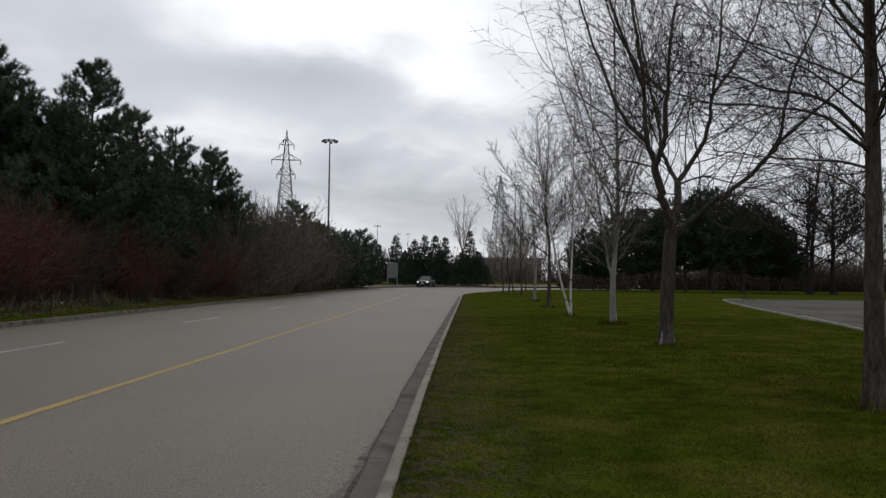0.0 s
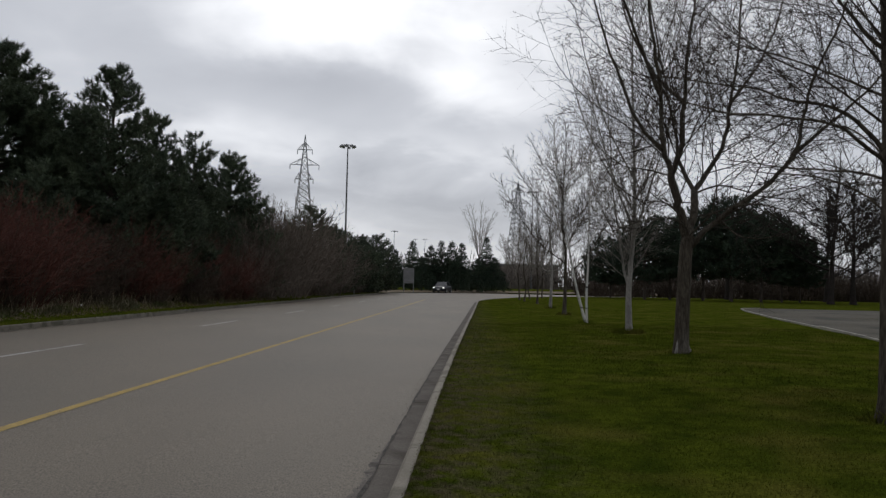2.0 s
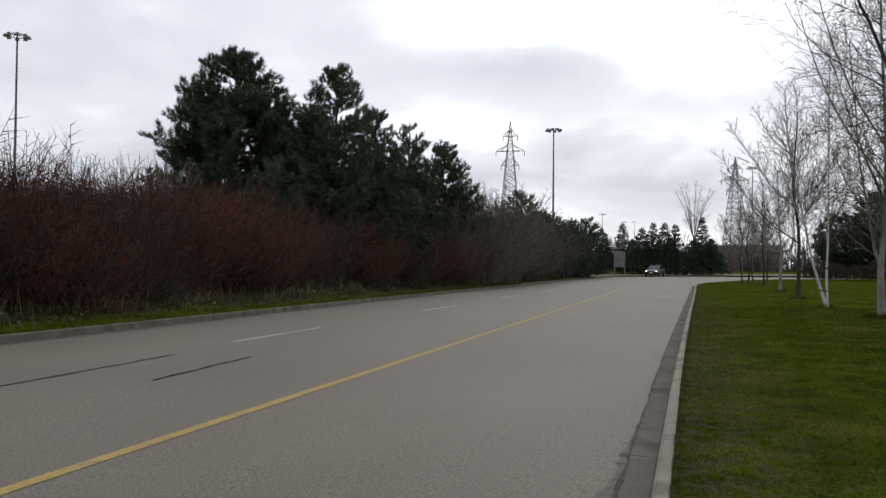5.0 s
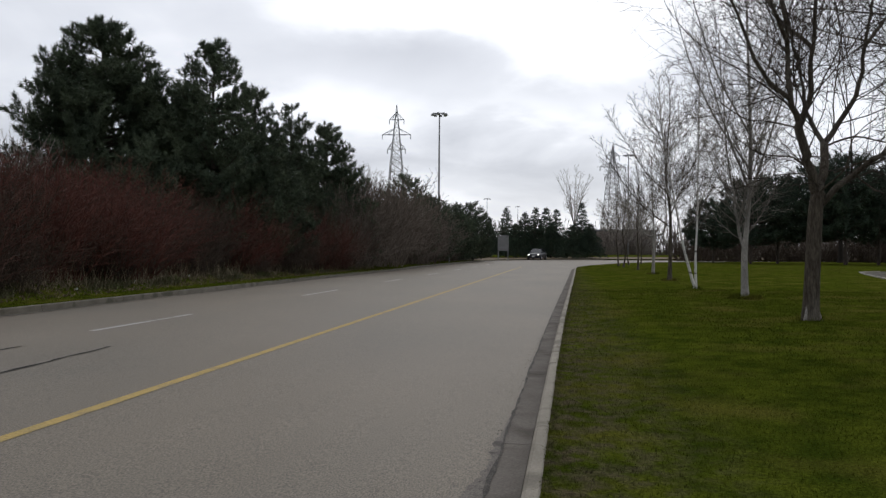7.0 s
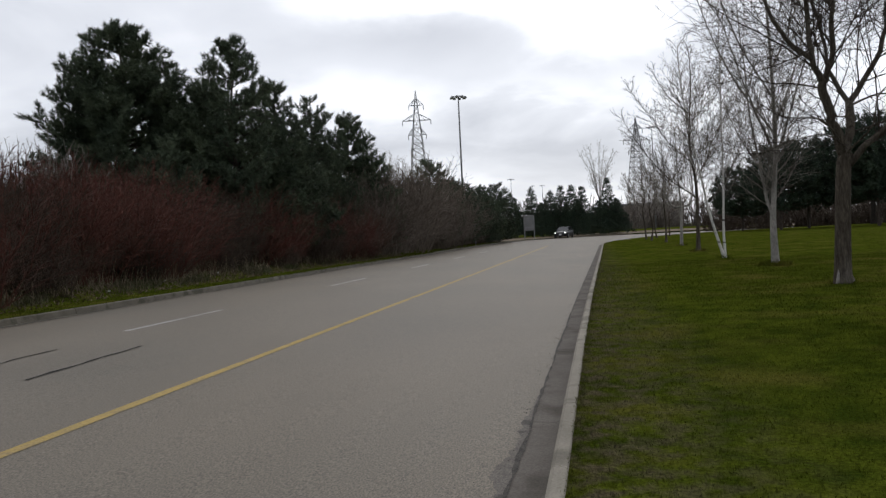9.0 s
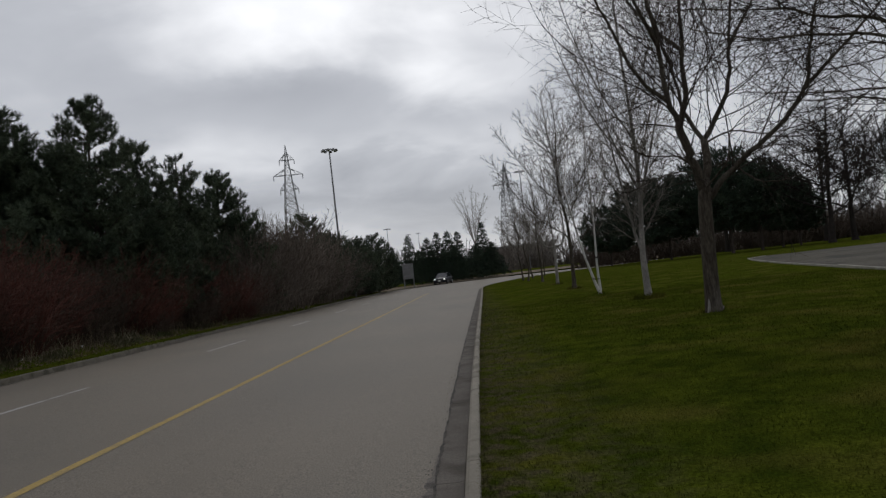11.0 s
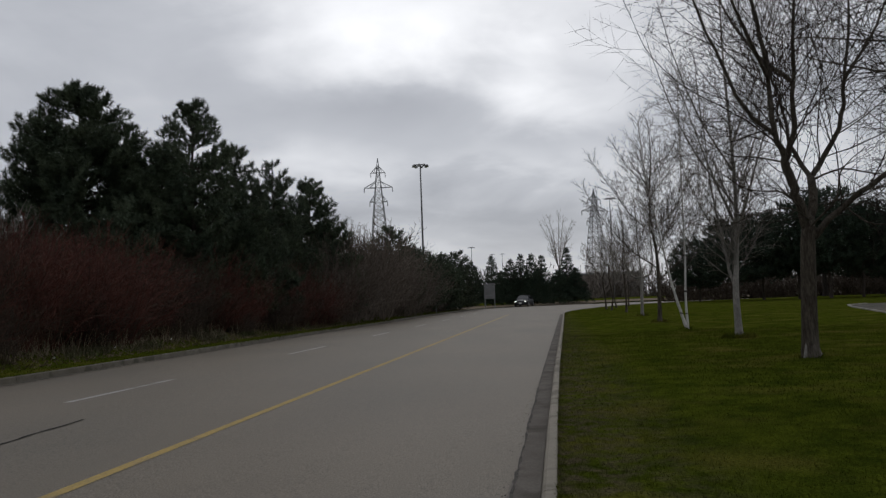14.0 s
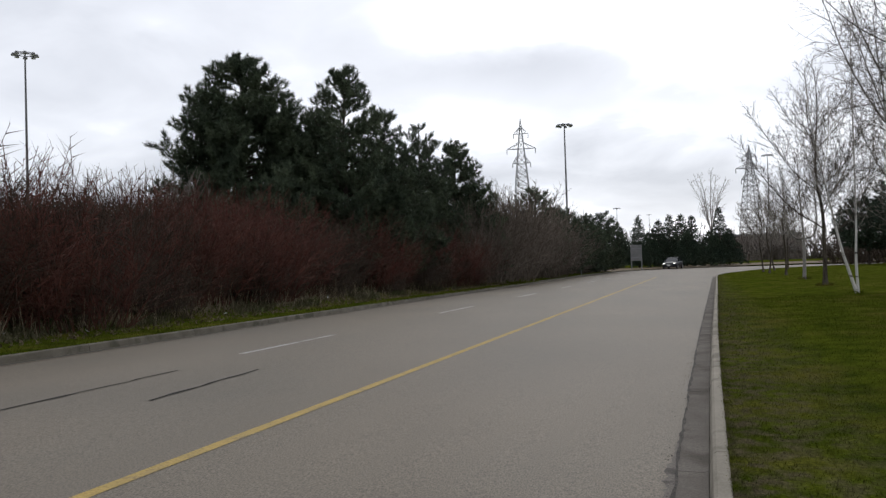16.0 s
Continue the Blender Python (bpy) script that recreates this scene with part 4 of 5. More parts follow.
def shrubs(name, label, category, group, protos, places, mat, stand):
    """Copies of a few shrubs at places (x, y, scale, turn)."""
    first = []
    for i, clumps in enumerate(protos):
        x, y, s, a = places[i]
        root = thing(name, Matrix.LocRotScale((x, y, land(x, y)), Euler((0, 0, a)), (s, s, s * stand[i % len(stand)])), label, category, group)
        for t in clumps:
            t.build("stem_clump", mat, root)
        first.append(root)
    for i, (x, y, s, a) in enumerate(places[len(protos):]):
        src = first[i % len(first)]
        c = copy_thing(src, Matrix.LocRotScale((x, y, land(x, y)), Euler((0, 0, a)), None))
        c.scale = (s, s, s * stand[i % len(stand)])


r = rng_for(120)
places = []
for row, x0 in enumerate((-13.25, -13.9, -14.9, -16.3, -17.7)):
    y = -3.0 + 0.4 * row
    while y < (44 - 1.5 * row if row < 4 else 24):
        places.append((x0 + r.normal(0, 0.4) - 0.4 * ease(26, 40, y), y, (0.86 + 0.22 * r.random() + (0.05, 0.08, 0.25, 0.19, 0.03)[row]) * (1.04 - 0.04 * ease(12, 22, y)) * (0.93 if row == 0 else 1.0), r.random() * 6.28))
        y += 1.2 + 0.14 * row + 0.25 * r.random()
order = r.permutation(len(places))
patch = [noise.noise(Vector((x * 0.25, y * 0.22, 4.0))) + 0.25 * ease(11, 20, y) + (0.6 if 35 < y < 41 else 0) - (0.5 if 31 < y < 34.5 else 0) for x, y, *_ in places]
red = [places[i] for i in order if patch[i] > 0.05] + [(-12.4, 37.4, 1.0, 0.5), (-12.3, 39.0, 0.95, 2.1), (-12.6, 35.9, 0.8, 4.0), (-12.5, 40.4, 0.85, 1.2)]
brown = [places[i] for i in order if patch[i] <= 0.05] + [(-19.3 - 0.5 * (i % 3), 15.5 + 1.25 * i, 0.62 + 0.2 * r.random(), r.random() * 6) for i in range(11)] + [(-12.4 + r.normal(0, 0.2), -3 + 3.1 * i + 2 * r.random(), 0.45 + 0.3 * r.random(), r.random() * 6) for i in range(15)]
protos = [shrub_mesh(r, 104, 3.05, 2.5, 0.0064, 19, segs=3) for _ in range(4)]
shrubs("dogwood_shrub", "dense leafless red-stemmed dogwood shrub on the verge", "shrub", "dogwood hedge beside the road", protos, red, M_DOGWOOD, (0.91, 0.97, 0.86, 1.0, 0.82))
protos = [shrub_mesh(r, 100, 3.0, 2.5, 0.0064, 19, segs=3) for _ in range(2)]
shrubs("brush_shrub", "leafless grey-brown brush at the front of the hedge", "shrub", "brush in the hedge", protos, brown, M_THICKET, (0.9, 0.81, 0.96))
places = []
for row, x0 in enumerate((-12.6, -14.0, -15.8)):
    y = 40.0 + row
    while y < 92:
        places.append((x0 + r.normal(0, 0.3), y, (0.85 + 0.3 * r.random()) * (1.0 + 0.5 * ease(40, 46, y) * (1 - ease(56, 80, y))), r.random() * 6.28))
        y += 2.0 + 0.6 * r.random()
protos = [shrub_mesh(r, 92, 3.8, 2.8, 0.0085, 13, segs=3) for _ in range(3)]
shrubs("bare_thicket", "tall leafless grey-brown thicket shrub beside the road", "shrub", "thicket along the far kerb", protos, places, M_SCRUB, (1.0, 1.1, 0.85, 0.7))
places = [(-19.0, 23.4, 1.35, 0.4), (-19.8, 24.8, 1.3, 2.0)] + [(-17.2 + r.normal(0, 0.5), 20.5 + i * 1.2, 0.9, r.random() * 6) for i in range(3)] + [(-13.4, 49 + 3 * i, 1.0, i) for i in range(5)]
protos = [shrub_mesh(r, 60, 2.9, 2.4, 0.009, 7) for _ in range(2)]
shrubs("pale_shrub", "leafless pale grey shrub standing above the hedge", "shrub", "pale shrubs", protos, places, M_PALETWIG, (1.0, 1.1))
# woods far off
places = []
for i in range(100):
    x = -60 + i * 2.4 + r.normal(0, 1.0)
    places.append((x, 150 + 14 * r.random() + (20 if x < -12 else 0), 1.3 + 0.9 * r.random(), r.random() * 6.28))
for i in range(50):
    places.append((30 + i * 2.6, 122 + 10 * r.random() - 0.3 * i, 1.2 + 0.9 * r.random(), r.random() * 6.28))
protos = [shrub_mesh(r, 40, 3.6, 3.6, 0.030, 7, 0.6, 1, 2) for _ in range(3)]
shrubs("far_thicket", "leafless brown thicket far beyond the road", "shrub", "far thickets", protos, places, M_FARSTEM, (1.0, 0.8, 1.2))
places = []
for i in range(60):
    places.append((14 + i * 1.5, 98 + 8 * r.random() + 0.1 * i, 0.75 + 0.5 * r.random(), r.random() * 6.28))
protos = [shrub_mesh(r, 45, 3.4, 3.4, 0.03, 9, 0.6, 1, 2) for _ in range(2)]
shrubs("park_thicket", "leafless dark brown thicket behind the park pines", "shrub", "park thickets", protos, places, M_THICKET, (1.0, 0.8, 1.2))

# dry reeds on the bank, low weeds at the hedge foot
t = Tubes()
for _ in range(5200):
    x, y = -17.6 - 4.0 * r.random(), -6 + 36 * r.random()
    st = shoot(r, (x, y, land(x, y) - 0.05), (r.normal(0, 0.12), r.normal(0, 0.12), 1), 1.2 + 0.85 * r.random() ** 1.2, 3, 0.07, 0)
    t.add(st, (0.0035, 0.003, 0.0025, 0.002), 3)
    for p2, d2, u2 in side_shoots(r, st, 8, 0.80, 1.0, 0.28, 0.1):
        t.spike(p2, p2 + d2 * 0.13, 0.008)
tagged(t.build("dry_reeds", M_REED), "dry tan reeds and seed heads on the bank", "reeds", kind="stuff")
t = Tubes()
for _ in range(2600):
    y = -4 + 50 * r.random() ** 1.2
    x = -11.7 - 1.5 * r.random() ** 0.8
    st = shoot(r, (x, y, land(x, y) - 0.03), (r.normal(0, 0.3), r.normal(0, 0.3), 1), 0.2 + 0.55 * r.random() ** 2, 2, 0.15, 0)
    t.add(st, (0.007, 0.006, 0.004), 3)
tagged(t.build("dry_weeds", M_DRY), "thin dry weed stems at the foot of the hedge", "weeds", kind="stuff")


def blades_object(name, mat, label, n, area, tall, wide, rng, ok=None, flat=0.5):
    """Short blades or leaves scattered over a part of the ground."""
    x = area[0] + (area[1] - area[0]) * rng.random(n)
    y = area[2] + (area[3] - area[2]) * rng.random(n)
    if ok is not None:
        keep = ok(x, y)
        x, y = x[keep], y[keep]
    n = len(x)
    z = np.array([land(a, c) for a, c in zip(x, y)])
    ang = rng.random(n) * 6.283
    h = tall * (0.5 + rng.random(n))
    w = wide * (0.7 + 0.6 * rng.random(n))
    lx, ly = rng.normal(0, flat, n) * h, rng.normal(0, flat, n) * h
    v = np.empty((n, 3, 3))
    v[:, 0] = np.stack((x - np.cos(ang) * w, y - np.sin(ang) * w, z - 0.005), 1)
    v[:, 1] = np.stack((x + np.cos(ang) * w, y + np.sin(ang) * w, z - 0.005), 1)
    v[:, 2] = np.stack((x + lx, y + ly, z + h), 1)
    me = bpy.data.meshes.new(name)
    fill_mesh(me, v.reshape(-1, 3), [], np.arange(n * 3))
    me.materials.append(mat)
    return tagged(new(name, me), label, "grass", kind="stuff")


g = rng_for(130)
M_SCRAP = material("white_paper", (0.62, 0.61, 0.58), (0.5, 0.49, 0.46), scale=20, grain=60, bump=0.2)
edge = lambda x, y: x > np.interp(y, [p[1] for p in R_EDGE], [p[0] for p in R_EDGE]) - 0.015
blades_object("lawn_grass", M_BLADE, "short mown grass blades", 100000, (-0.4, 5.5, 2.5, 9), 0.016, 0.0035, g, edge)
blades_object("lawn_grass", M_BLADE, "short mown grass blades", 80000, (-0.4, 10, 9, 24), 0.018, 0.007, g, edge)
blades_object("lawn_grass", M_BLADE, "short mown grass blades", 25000, (-0.2, 24, 24, 60), 0.018, 0.014, g, edge)
fringe = lambda x, y: np.abs(x - np.interp(y, [p[1] for p in R_EDGE], [p[0] for p in R_EDGE]) + 0.006 - 0.018 * np.sin(y * 7.3) * np.sin(y * 2.9 + 1)) < 0.024
blades_object("kerb_grass", M_BLADE, "ragged grass growing over the kerb edge", 110000, (-0.45, 0.2, 2, 26), 0.013, 0.003, g, fringe, 0.8)
blades_object("verge_grass", M_BLADE, "rough grass on the far verge", 26000, (-12.2, -10.3, -2, 50), 0.03, 0.008, g)
M_WEED = material("dull_weeds", (0.060, 0.056, 0.030), (0.095, 0.088, 0.050), scale=2.0, grain=9, rough=0.8, bump=0, speck=0.4, c=(0.055, 0.070, 0.020), cscale=1.2, spec=0.1)
blades_object("verge_weeds", M_WEED, "straggling olive weeds at the hedge foot", 26000, (-13.6, -11.5, -2, 46), 0.15, 0.014, g, lambda x, y: np.sin(x * 3.1 + y * 1.7) + np.sin(y * 0.9 + 2) > 0.2, 0.6)
for (x, y, rr, n) in ((3.82, 19.6, 0.42, 1800), (3.5, 30.8, 0.35, 500), (3.78, 39.4, 0.35, 400), (3.55, 13.65, 0.24, 160), (3.42, 24.4, 0.25, 160), (3.55, 6.85, 0.26, 200)):
    blades_object("grass_tuft", M_BLADE, "longer grass round a tree foot", n, (x - rr, x + rr, y - rr, y + rr), 0.10, 0.009, g,
                  lambda a, c, x=x, y=y, rr=rr: (a - x) ** 2 + (c - y) ** 2 < rr * rr * (0.4 + 0.6 * g.random(len(a))))
blades_object("leaf_litter", M_LITTER, "dead leaves and dirt below the hedge", 30000, (-15.5, -11.2, -4, 46), 0.05, 0.025, g, None, 0.9)

# scraps of litter caught in the weeds
for i, (x, y) in enumerate([(-11.9, 9.4), (-12.2, 11.6), (-11.7, 13.0), (-12.3, 15.2), (-11.8, 17.8), (-12.1, 20.9), (-11.6, 8.2), (-12.3, 24.5)]):
    bm = bmesh.new()
    bmesh.ops.create_grid(bm, x_segments=3, y_segments=3, size=0.035)
    for v in bm.verts:
        v.co.z = 0.02 + g.random() * 0.035
    bmesh.ops.solidify(bm, geom=bm.faces[:], thickness=0.003)
    scrap = part("paper_scrap", bm, M_SCRAP)
    scrap.matrix_basis = pose(x, y, land(x, y) + 0.01, 25, 15 * (i % 3), 50 * i)
    tagged(scrap, "small crumpled white paper scrap lying in the weeds", "litter", "scraps in the weeds")


# ---- masts, pylons, signs ----
def beam(t, a, b, w):
    t.add([np.array(a, float), np.array(b, float)], (w, w), 4)


def light_mast(m, h, label, ring=0.95, heads=8, thick=1.0):
    root = thing("light_mast", m, label, "light mast", "tall light masts")
    t = Tubes()
    t.add([(0, 0, 0), (0, 0, h * 0.5), (0, 0, h)], (0.18 * thick, 0.14 * thick, 0.09 * thick), 12)
    t.build("pole", M_POLE, root)
    t = Tubes()
    ringpts = [(ring * math.cos(a * math.pi / 8), ring * math.sin(a * math.pi / 8), h) for a in range(17)]
    t.add(ringpts, [0.05] * 17, 6)
    for k in range(heads):
        a = 2 * math.pi * k / heads
        beam(t, (0, 0, h + 0.1), (ring * math.cos(a), ring * math.sin(a), h), 0.03)
    t.build("ring", M_POLE, root)
    for k in range(heads):
        a = 2 * math.pi * k / heads
        bm = bmesh.new()
        bmesh.ops.create_cone(bm, cap_ends=True, segments=10, radius1=0.27 * thick, radius2=0.15 * thick, depth=0.30 * thick)
        o = part("floodlight", bm, M_POLE, root)
        o.location = (1.12 * ring * math.cos(a), 1.12 * ring * math.sin(a), h - 0.08)
        bm = bmesh.new()
        bmesh.ops.create_cone(bm, cap_ends=True, segments=10, radius1=0.24 * thick, radius2=0.24 * thick, depth=0.03)
        l = part("lens", bm, M_LENS, o)
        l.location = (0, 0, -0.165 * thick)
    return root


light_mast(pose(-19.7, 119.2, 0.3), 21.6, "tall steel light mast with a ring of floodlights")
light_mast(pose(-72.5, 70.8, 0.5), 26.2, "tall steel light mast with a ring of floodlights", 1.05)
light_mast(pose(10.6, 150, 0.4), 18.6, "tall steel light mast with a ring of floodlights", 0.8, 6, 0.65)
for x, y, h in ((-20.6, 200, 14.6), (-22.9, 300, 18.2), (-19.2, 300, 18.2)):
    light_mast(pose(x, y, -0.3), h, "far steel light mast with a ring of floodlights", 0.7, 4, 0.6)


def pylon(m, h, label):
    root = thing("power_pylon", m, label, "power pylon", "power pylons")
    wid = lambda z: 5.4 * (1 - z / h) ** 0.9 + 1.2 * (1 - max(0, z / h - 0.55) / 0.45)
    w = 0.10
    t = Tubes()
    levels = [h * v for v in (0, 0.11, 0.21, 0.30, 0.38, 0.45, 0.51, 0.56, 0.61, 0.65, 0.70, 0.75, 0.80, 0.85, 0.90, 0.95)]
    corners = lambda z: [(sx * wid(z) / 2, sy * wid(z) / 2, z) for sx, sy in ((-1, -1), (1, -1), (1, 1), (-1, 1))]
    for z0, z1 in zip(levels, levels[1:]):
        c0, c1 = corners(z0), corners(z1)
        for k in range(4):
            beam(t, c0[k], c1[k], w)
            beam(t, c0[k], c1[(k + 1) % 4], w * 0.6)
            beam(t, c0[(k + 1) % 4], c1[k], w * 0.6)
            beam(t, c1[k], c1[(k + 1) % 4], w * 0.6)
    for c in corners(levels[-1]):
        beam(t, c, (0, 0, h), w)
    t.build("lattice", M_STEEL, root)
    for z, half in ((0.90, 2.2), (0.80, 4.3), (0.705, 2.7)):
        for s in (-1, 1):
            t = Tubes()
            ww = wid(h * z) / 2
            tip = (s * half, 0, h * z)
            for sy in (-1, 1):
                beam(t, (s * ww, sy * ww, h * z), tip, w * 0.8)
                beam(t, (s * ww, sy * ww, h * (z + 0.04)), tip, w * 0.7)
                beam(t, (s * (ww + half) / 2, sy * ww / 2, h * z), (s * ww, sy * ww, h * (z + 0.04)), w * 0.5)
            t.build("crossarm", M_STEEL, root)
            t = Tubes()
            t.add([(s * half, 0, h * z), (s * half, 0, h * z - 1.4)], (0.12, 0.12), 6)
            t.build("insulator", M_STEEL, root)
    return root


pylon(pose(-51.8, 235, -0.3, 0, 0, 6), 45.4, "steel lattice power pylon with three pairs of arms")
pylon(pose(13.6, 260, -0.3, 0, 0, 20), 35.8, "steel lattice power pylon seen through bare birches")

sign = thing("road_sign", pose(-8.4, 100.9, land(-8.4, 100.9)), "blank grey back of a large road sign on posts", "road sign")
bm = bmesh.new()
box(bm, -0.68, 0.68, -0.03, 0.03, 1.1, 3.05, 0.02)
part("panel", bm, M_SIGN, sign)
for x in (-0.6, 0.62):
    bm = bmesh.new()
    box(bm, x - 0.06, x + 0.06, 0.035, 0.13, -0.1, 3.02, 0.01)
    part("post", bm, M_STEEL, sign)
for z in (1.5, 2.6):
    bm = bmesh.new()
    box(bm, -0.64, 0.64, -0.06, -0.034, z - 0.04, z + 0.04, 0.008)
    part("rail", bm, M_STEEL, sign)
marker = thing("marker_post", pose(-10.95, 72, land(-10.95, 72)), "small grey marker plate on a post by the kerb", "sign")
bm = bmesh.new()
box(bm, -0.25, 0.25, -0.02, 0.02, 1.15, 1.95, 0.015)
part("panel", bm, M_SIGN, marker)
bm = bmesh.new()
box(bm, -0.04, 0.04, 0.024, 0.10, -0.1, 1.9, 0.01)
part("post", bm, M_STEEL, marker)


# ---- vehicles ----
def car(name, m, label, paint, group="", lights=None):
    """A saloon, 4.6 m long, nose towards -y."""
    root = thing(name, m, label, "car", group)
    # body: cross-sections along the length (y, half width, bottom, sill, shoulder height)
    secs = [(-2.30, 0.62, 0.30, 0.42, 0.60), (-2.22, 0.78, 0.22, 0.45, 0.70), (-1.9, 0.86, 0.20, 0.50, 0.78), (-1.2, 0.90, 0.20, 0.55, 0.86), (-0.7, 0.90, 0.20, 0.55, 0.92),
            (0.6, 0.90, 0.20, 0.55, 0.95), (1.5, 0.90, 0.20, 0.55, 0.96), (2.0, 0.86, 0.24, 0.55, 0.95), (2.25, 0.76, 0.30, 0.52, 0.88), (2.31, 0.64, 0.36, 0.50, 0.78)]
    vs, fs = [], []
    for y, hw, b0, s0, top in secs:
        vs += [(-hw * 0.9, y, b0), (-hw, y, s0), (-hw * 0.985, y, top - 0.1), (-hw * 0.88, y, top), (0, y, top + 0.03), (hw * 0.88, y, top), (hw * 0.985, y, top - 0.1), (hw, y, s0), (hw * 0.9, y, b0)]
    for i in range(len(secs) - 1):
        for k in range(9):
            a, b2 = i * 9 + k, i * 9 + (k + 1) % 9
            fs.append((a, b2, b2 + 9, a + 9))
    fs += [tuple(range(8, -1, -1)), tuple(range((len(secs) - 1) * 9, len(secs) * 9))]
    mesh_object("body", vs, fs, paint, root)
    # roof and glass house
    base = [(-0.80, -0.95, 0.93), (0.80, -0.95, 0.93), (0.80, 1.75, 0.96), (-0.80, 1.75, 0.96)]
    top = [(-0.60, -0.25, 1.40), (0.60, -0.25, 1.40), (0.60, 1.05, 1.42), (-0.60, 1.05, 1.42)]
    rv = top + [(x * 0.93, y + (0.08 if y < 0 else -0.08), z + 0.05) for x, y, z in top]
    mesh_object("roof", rv, [(0, 1, 5, 4), (1, 2, 6, 5), (2, 3, 7, 6), (3, 0, 4, 7), (4, 5, 6, 7), (3, 2, 1, 0)], paint, root)
    for nm, (a, b2) in (("windshield", (0, 1)), ("side_window", (1, 2)), ("rear_window", (2, 3)), ("side_window", (3, 0))):
        q = [Vector(base[a]), Vector(base[b2]), Vector(top[b2]), Vector(top[a])]
        n = (q[1] - q[0]).cross(q[2] - q[0]).normalized() * 0.03
        inner = [p - n for p in q]
        mesh_object(nm, q + inner, [(0, 1, 2, 3), (7, 6, 5, 4), (0, 4, 5, 1), (1, 5, 6, 2), (2, 6, 7, 3), (3, 7, 4, 0)], M_CARGLASS, root, smooth=False)
        for p0, p1 in ((q[0], q[3]),):
            t = Tubes()
            t.add([np.array(p0), np.array(p1)], (0.05, 0.04), 6)
            t.build("pillar", paint, root)
    for sx in (-1, 1):
        for y in (-1.42, 1.38):
            bm = bmesh.new()
            bmesh.ops.create_cone(bm, cap_ends=True, segments=20, radius1=0.32, radius2=0.32, depth=0.21, matrix=Matrix.Rotation(math.pi / 2, 4, "Y"))
            w = part("wheel", bm, M_RUBBER, root)
            w.location = (sx * 0.82, y, 0.32)
            bm = bmesh.new()
            bmesh.ops.create_cone(bm, cap_ends=True, segments=16, radius1=0.21, radius2=0.21, depth=0.02, matrix=Matrix.Rotation(math.pi / 2, 4, "Y"))
            o = part("rim", bm, M_RIM, w)
            o.location = (sx * 0.112, 0, 0)
        bm = bmesh.new()
        bmesh.ops.create_uvsphere(bm, u_segments=12, v_segments=8, radius=1)
        bmesh.ops.scale(bm, vec=(0.13, 0.09, 0.065), verts=bm.verts)
        o = part("headlight", bm, lights or M_LENS, root)
        o.location = (sx * 0.62, -2.19, 0.66)
        bm = bmesh.new()
        box(bm, -0.09, 0.09, -0.05, 0.05, -0.06, 0.06, 0.02)
        o = part("wing_mirror", bm, paint, root)
        o.location = (sx * 0.96, -0.62, 1.0)
        bm = bmesh.new()
        box(bm, -0.16, 0.16, -0.03, 0.03, -0.07, 0.07, 0.02)
        o = part("tail_light", bm, M_BLACK, root)
        o.location = (sx * 0.6, 2.28, 0.78)
    bm = bmesh.new()
    box(bm, -0.36, 0.36, -0.02, 0.02, -0.05, 0.05, 0.01)
    o = part("grille", bm, M_CHROME, root)
    o.location = (0, -2.295, 0.56)
    bm = bmesh.new()
    box(bm, -0.5, 0.5, -0.02, 0.02, -0.05, 0.05, 0.01)
    o = part("air_intake", bm, M_BLACK, root)
    o.location = (0, -2.29, 0.36)
    bm = bmesh.new()
    box(bm, -0.16, 0.16, -0.012, 0.012, -0.075, 0.075, 0.005)
    o = part("number_plate", bm, M_PLATE, root)
    o.location = (0, -2.325, 0.46)
    return root


car("saloon_car", pose(-4.3, 106, road_z(-5), 0, 0, -10), "dark blue saloon car with lit headlights on the road", M_CARDARK, lights=M_HEADLIGHT)
car("saloon_car", pose(-4.6, 125.5, land(-4.6, 125.5), 0, 0, 70), "silver saloon car parked beyond the spruces", M_CARSILVER, "parked cars")
car("saloon_car", pose(29.5, 137, 0.3, 0, 0, 95), "white saloon car parked beyond the lawn", M_CARWHITE, "parked cars")

van = thing("box_van", pose(-14.6, 124, 0.2, 0, 0, 10) @ Matrix.Scale(0.8, 4), "white box van parked behind the road sign", "van")
for nm, dims, mt in (("cargo_box", (-1.0, 1.0, -0.6, 3.4, 0.6, 3.0), M_CARWHITE), ("cab", (-0.95, 0.95, -2.2, -0.66, 0.5, 2.1), M_CARWHITE), ("windshield", (-0.8, 0.8, -2.23, -2.204, 1.3, 1.95), M_CARGLASS),
                     ("chassis", (-0.9, 0.9, -2.1, 3.3, 0.35, 0.49), M_BLACK)):
    bm = bmesh.new()
    box(bm, *dims, 0.01 if nm == "windshield" else 0.05)
    part(nm, bm, mt, van)
for sx in (-1, 1):
    for y in (-1.5, 2.4):
        bm = bmesh.new()
        bmesh.ops.create_cone(bm, cap_ends=True, segments=18, radius1=0.38, radius2=0.38, depth=0.25, matrix=Matrix.Rotation(math.pi / 2, 4, "Y"))
        w = part("wheel", bm, M_RUBBER, van)
        w.location = (sx * 0.85, y, 0.38)

hall = thing("low_building", pose(9, 172, 0.3), "long low brown building far beyond the road", "building")
bm = bmesh.new()
box(bm, -7, 9, 0, 8, -0.2, 5.2)
part("wall", bm, M_WALL, hall)
bm = bmesh.new()
box(bm, -7.3, 9.3, -0.3, 8.3, 5.2, 5.6, 0.05)
part("roof", bm, M_ROOF, hall)
for k in range(5):
    bm = bmesh.new()
    box(bm, -5.9 + 3 * k, -4.1 + 3 * k, -0.05, 0.02, 1.8, 3.4, 0.02)
    part("window", bm, M_GREYWIN, hall)

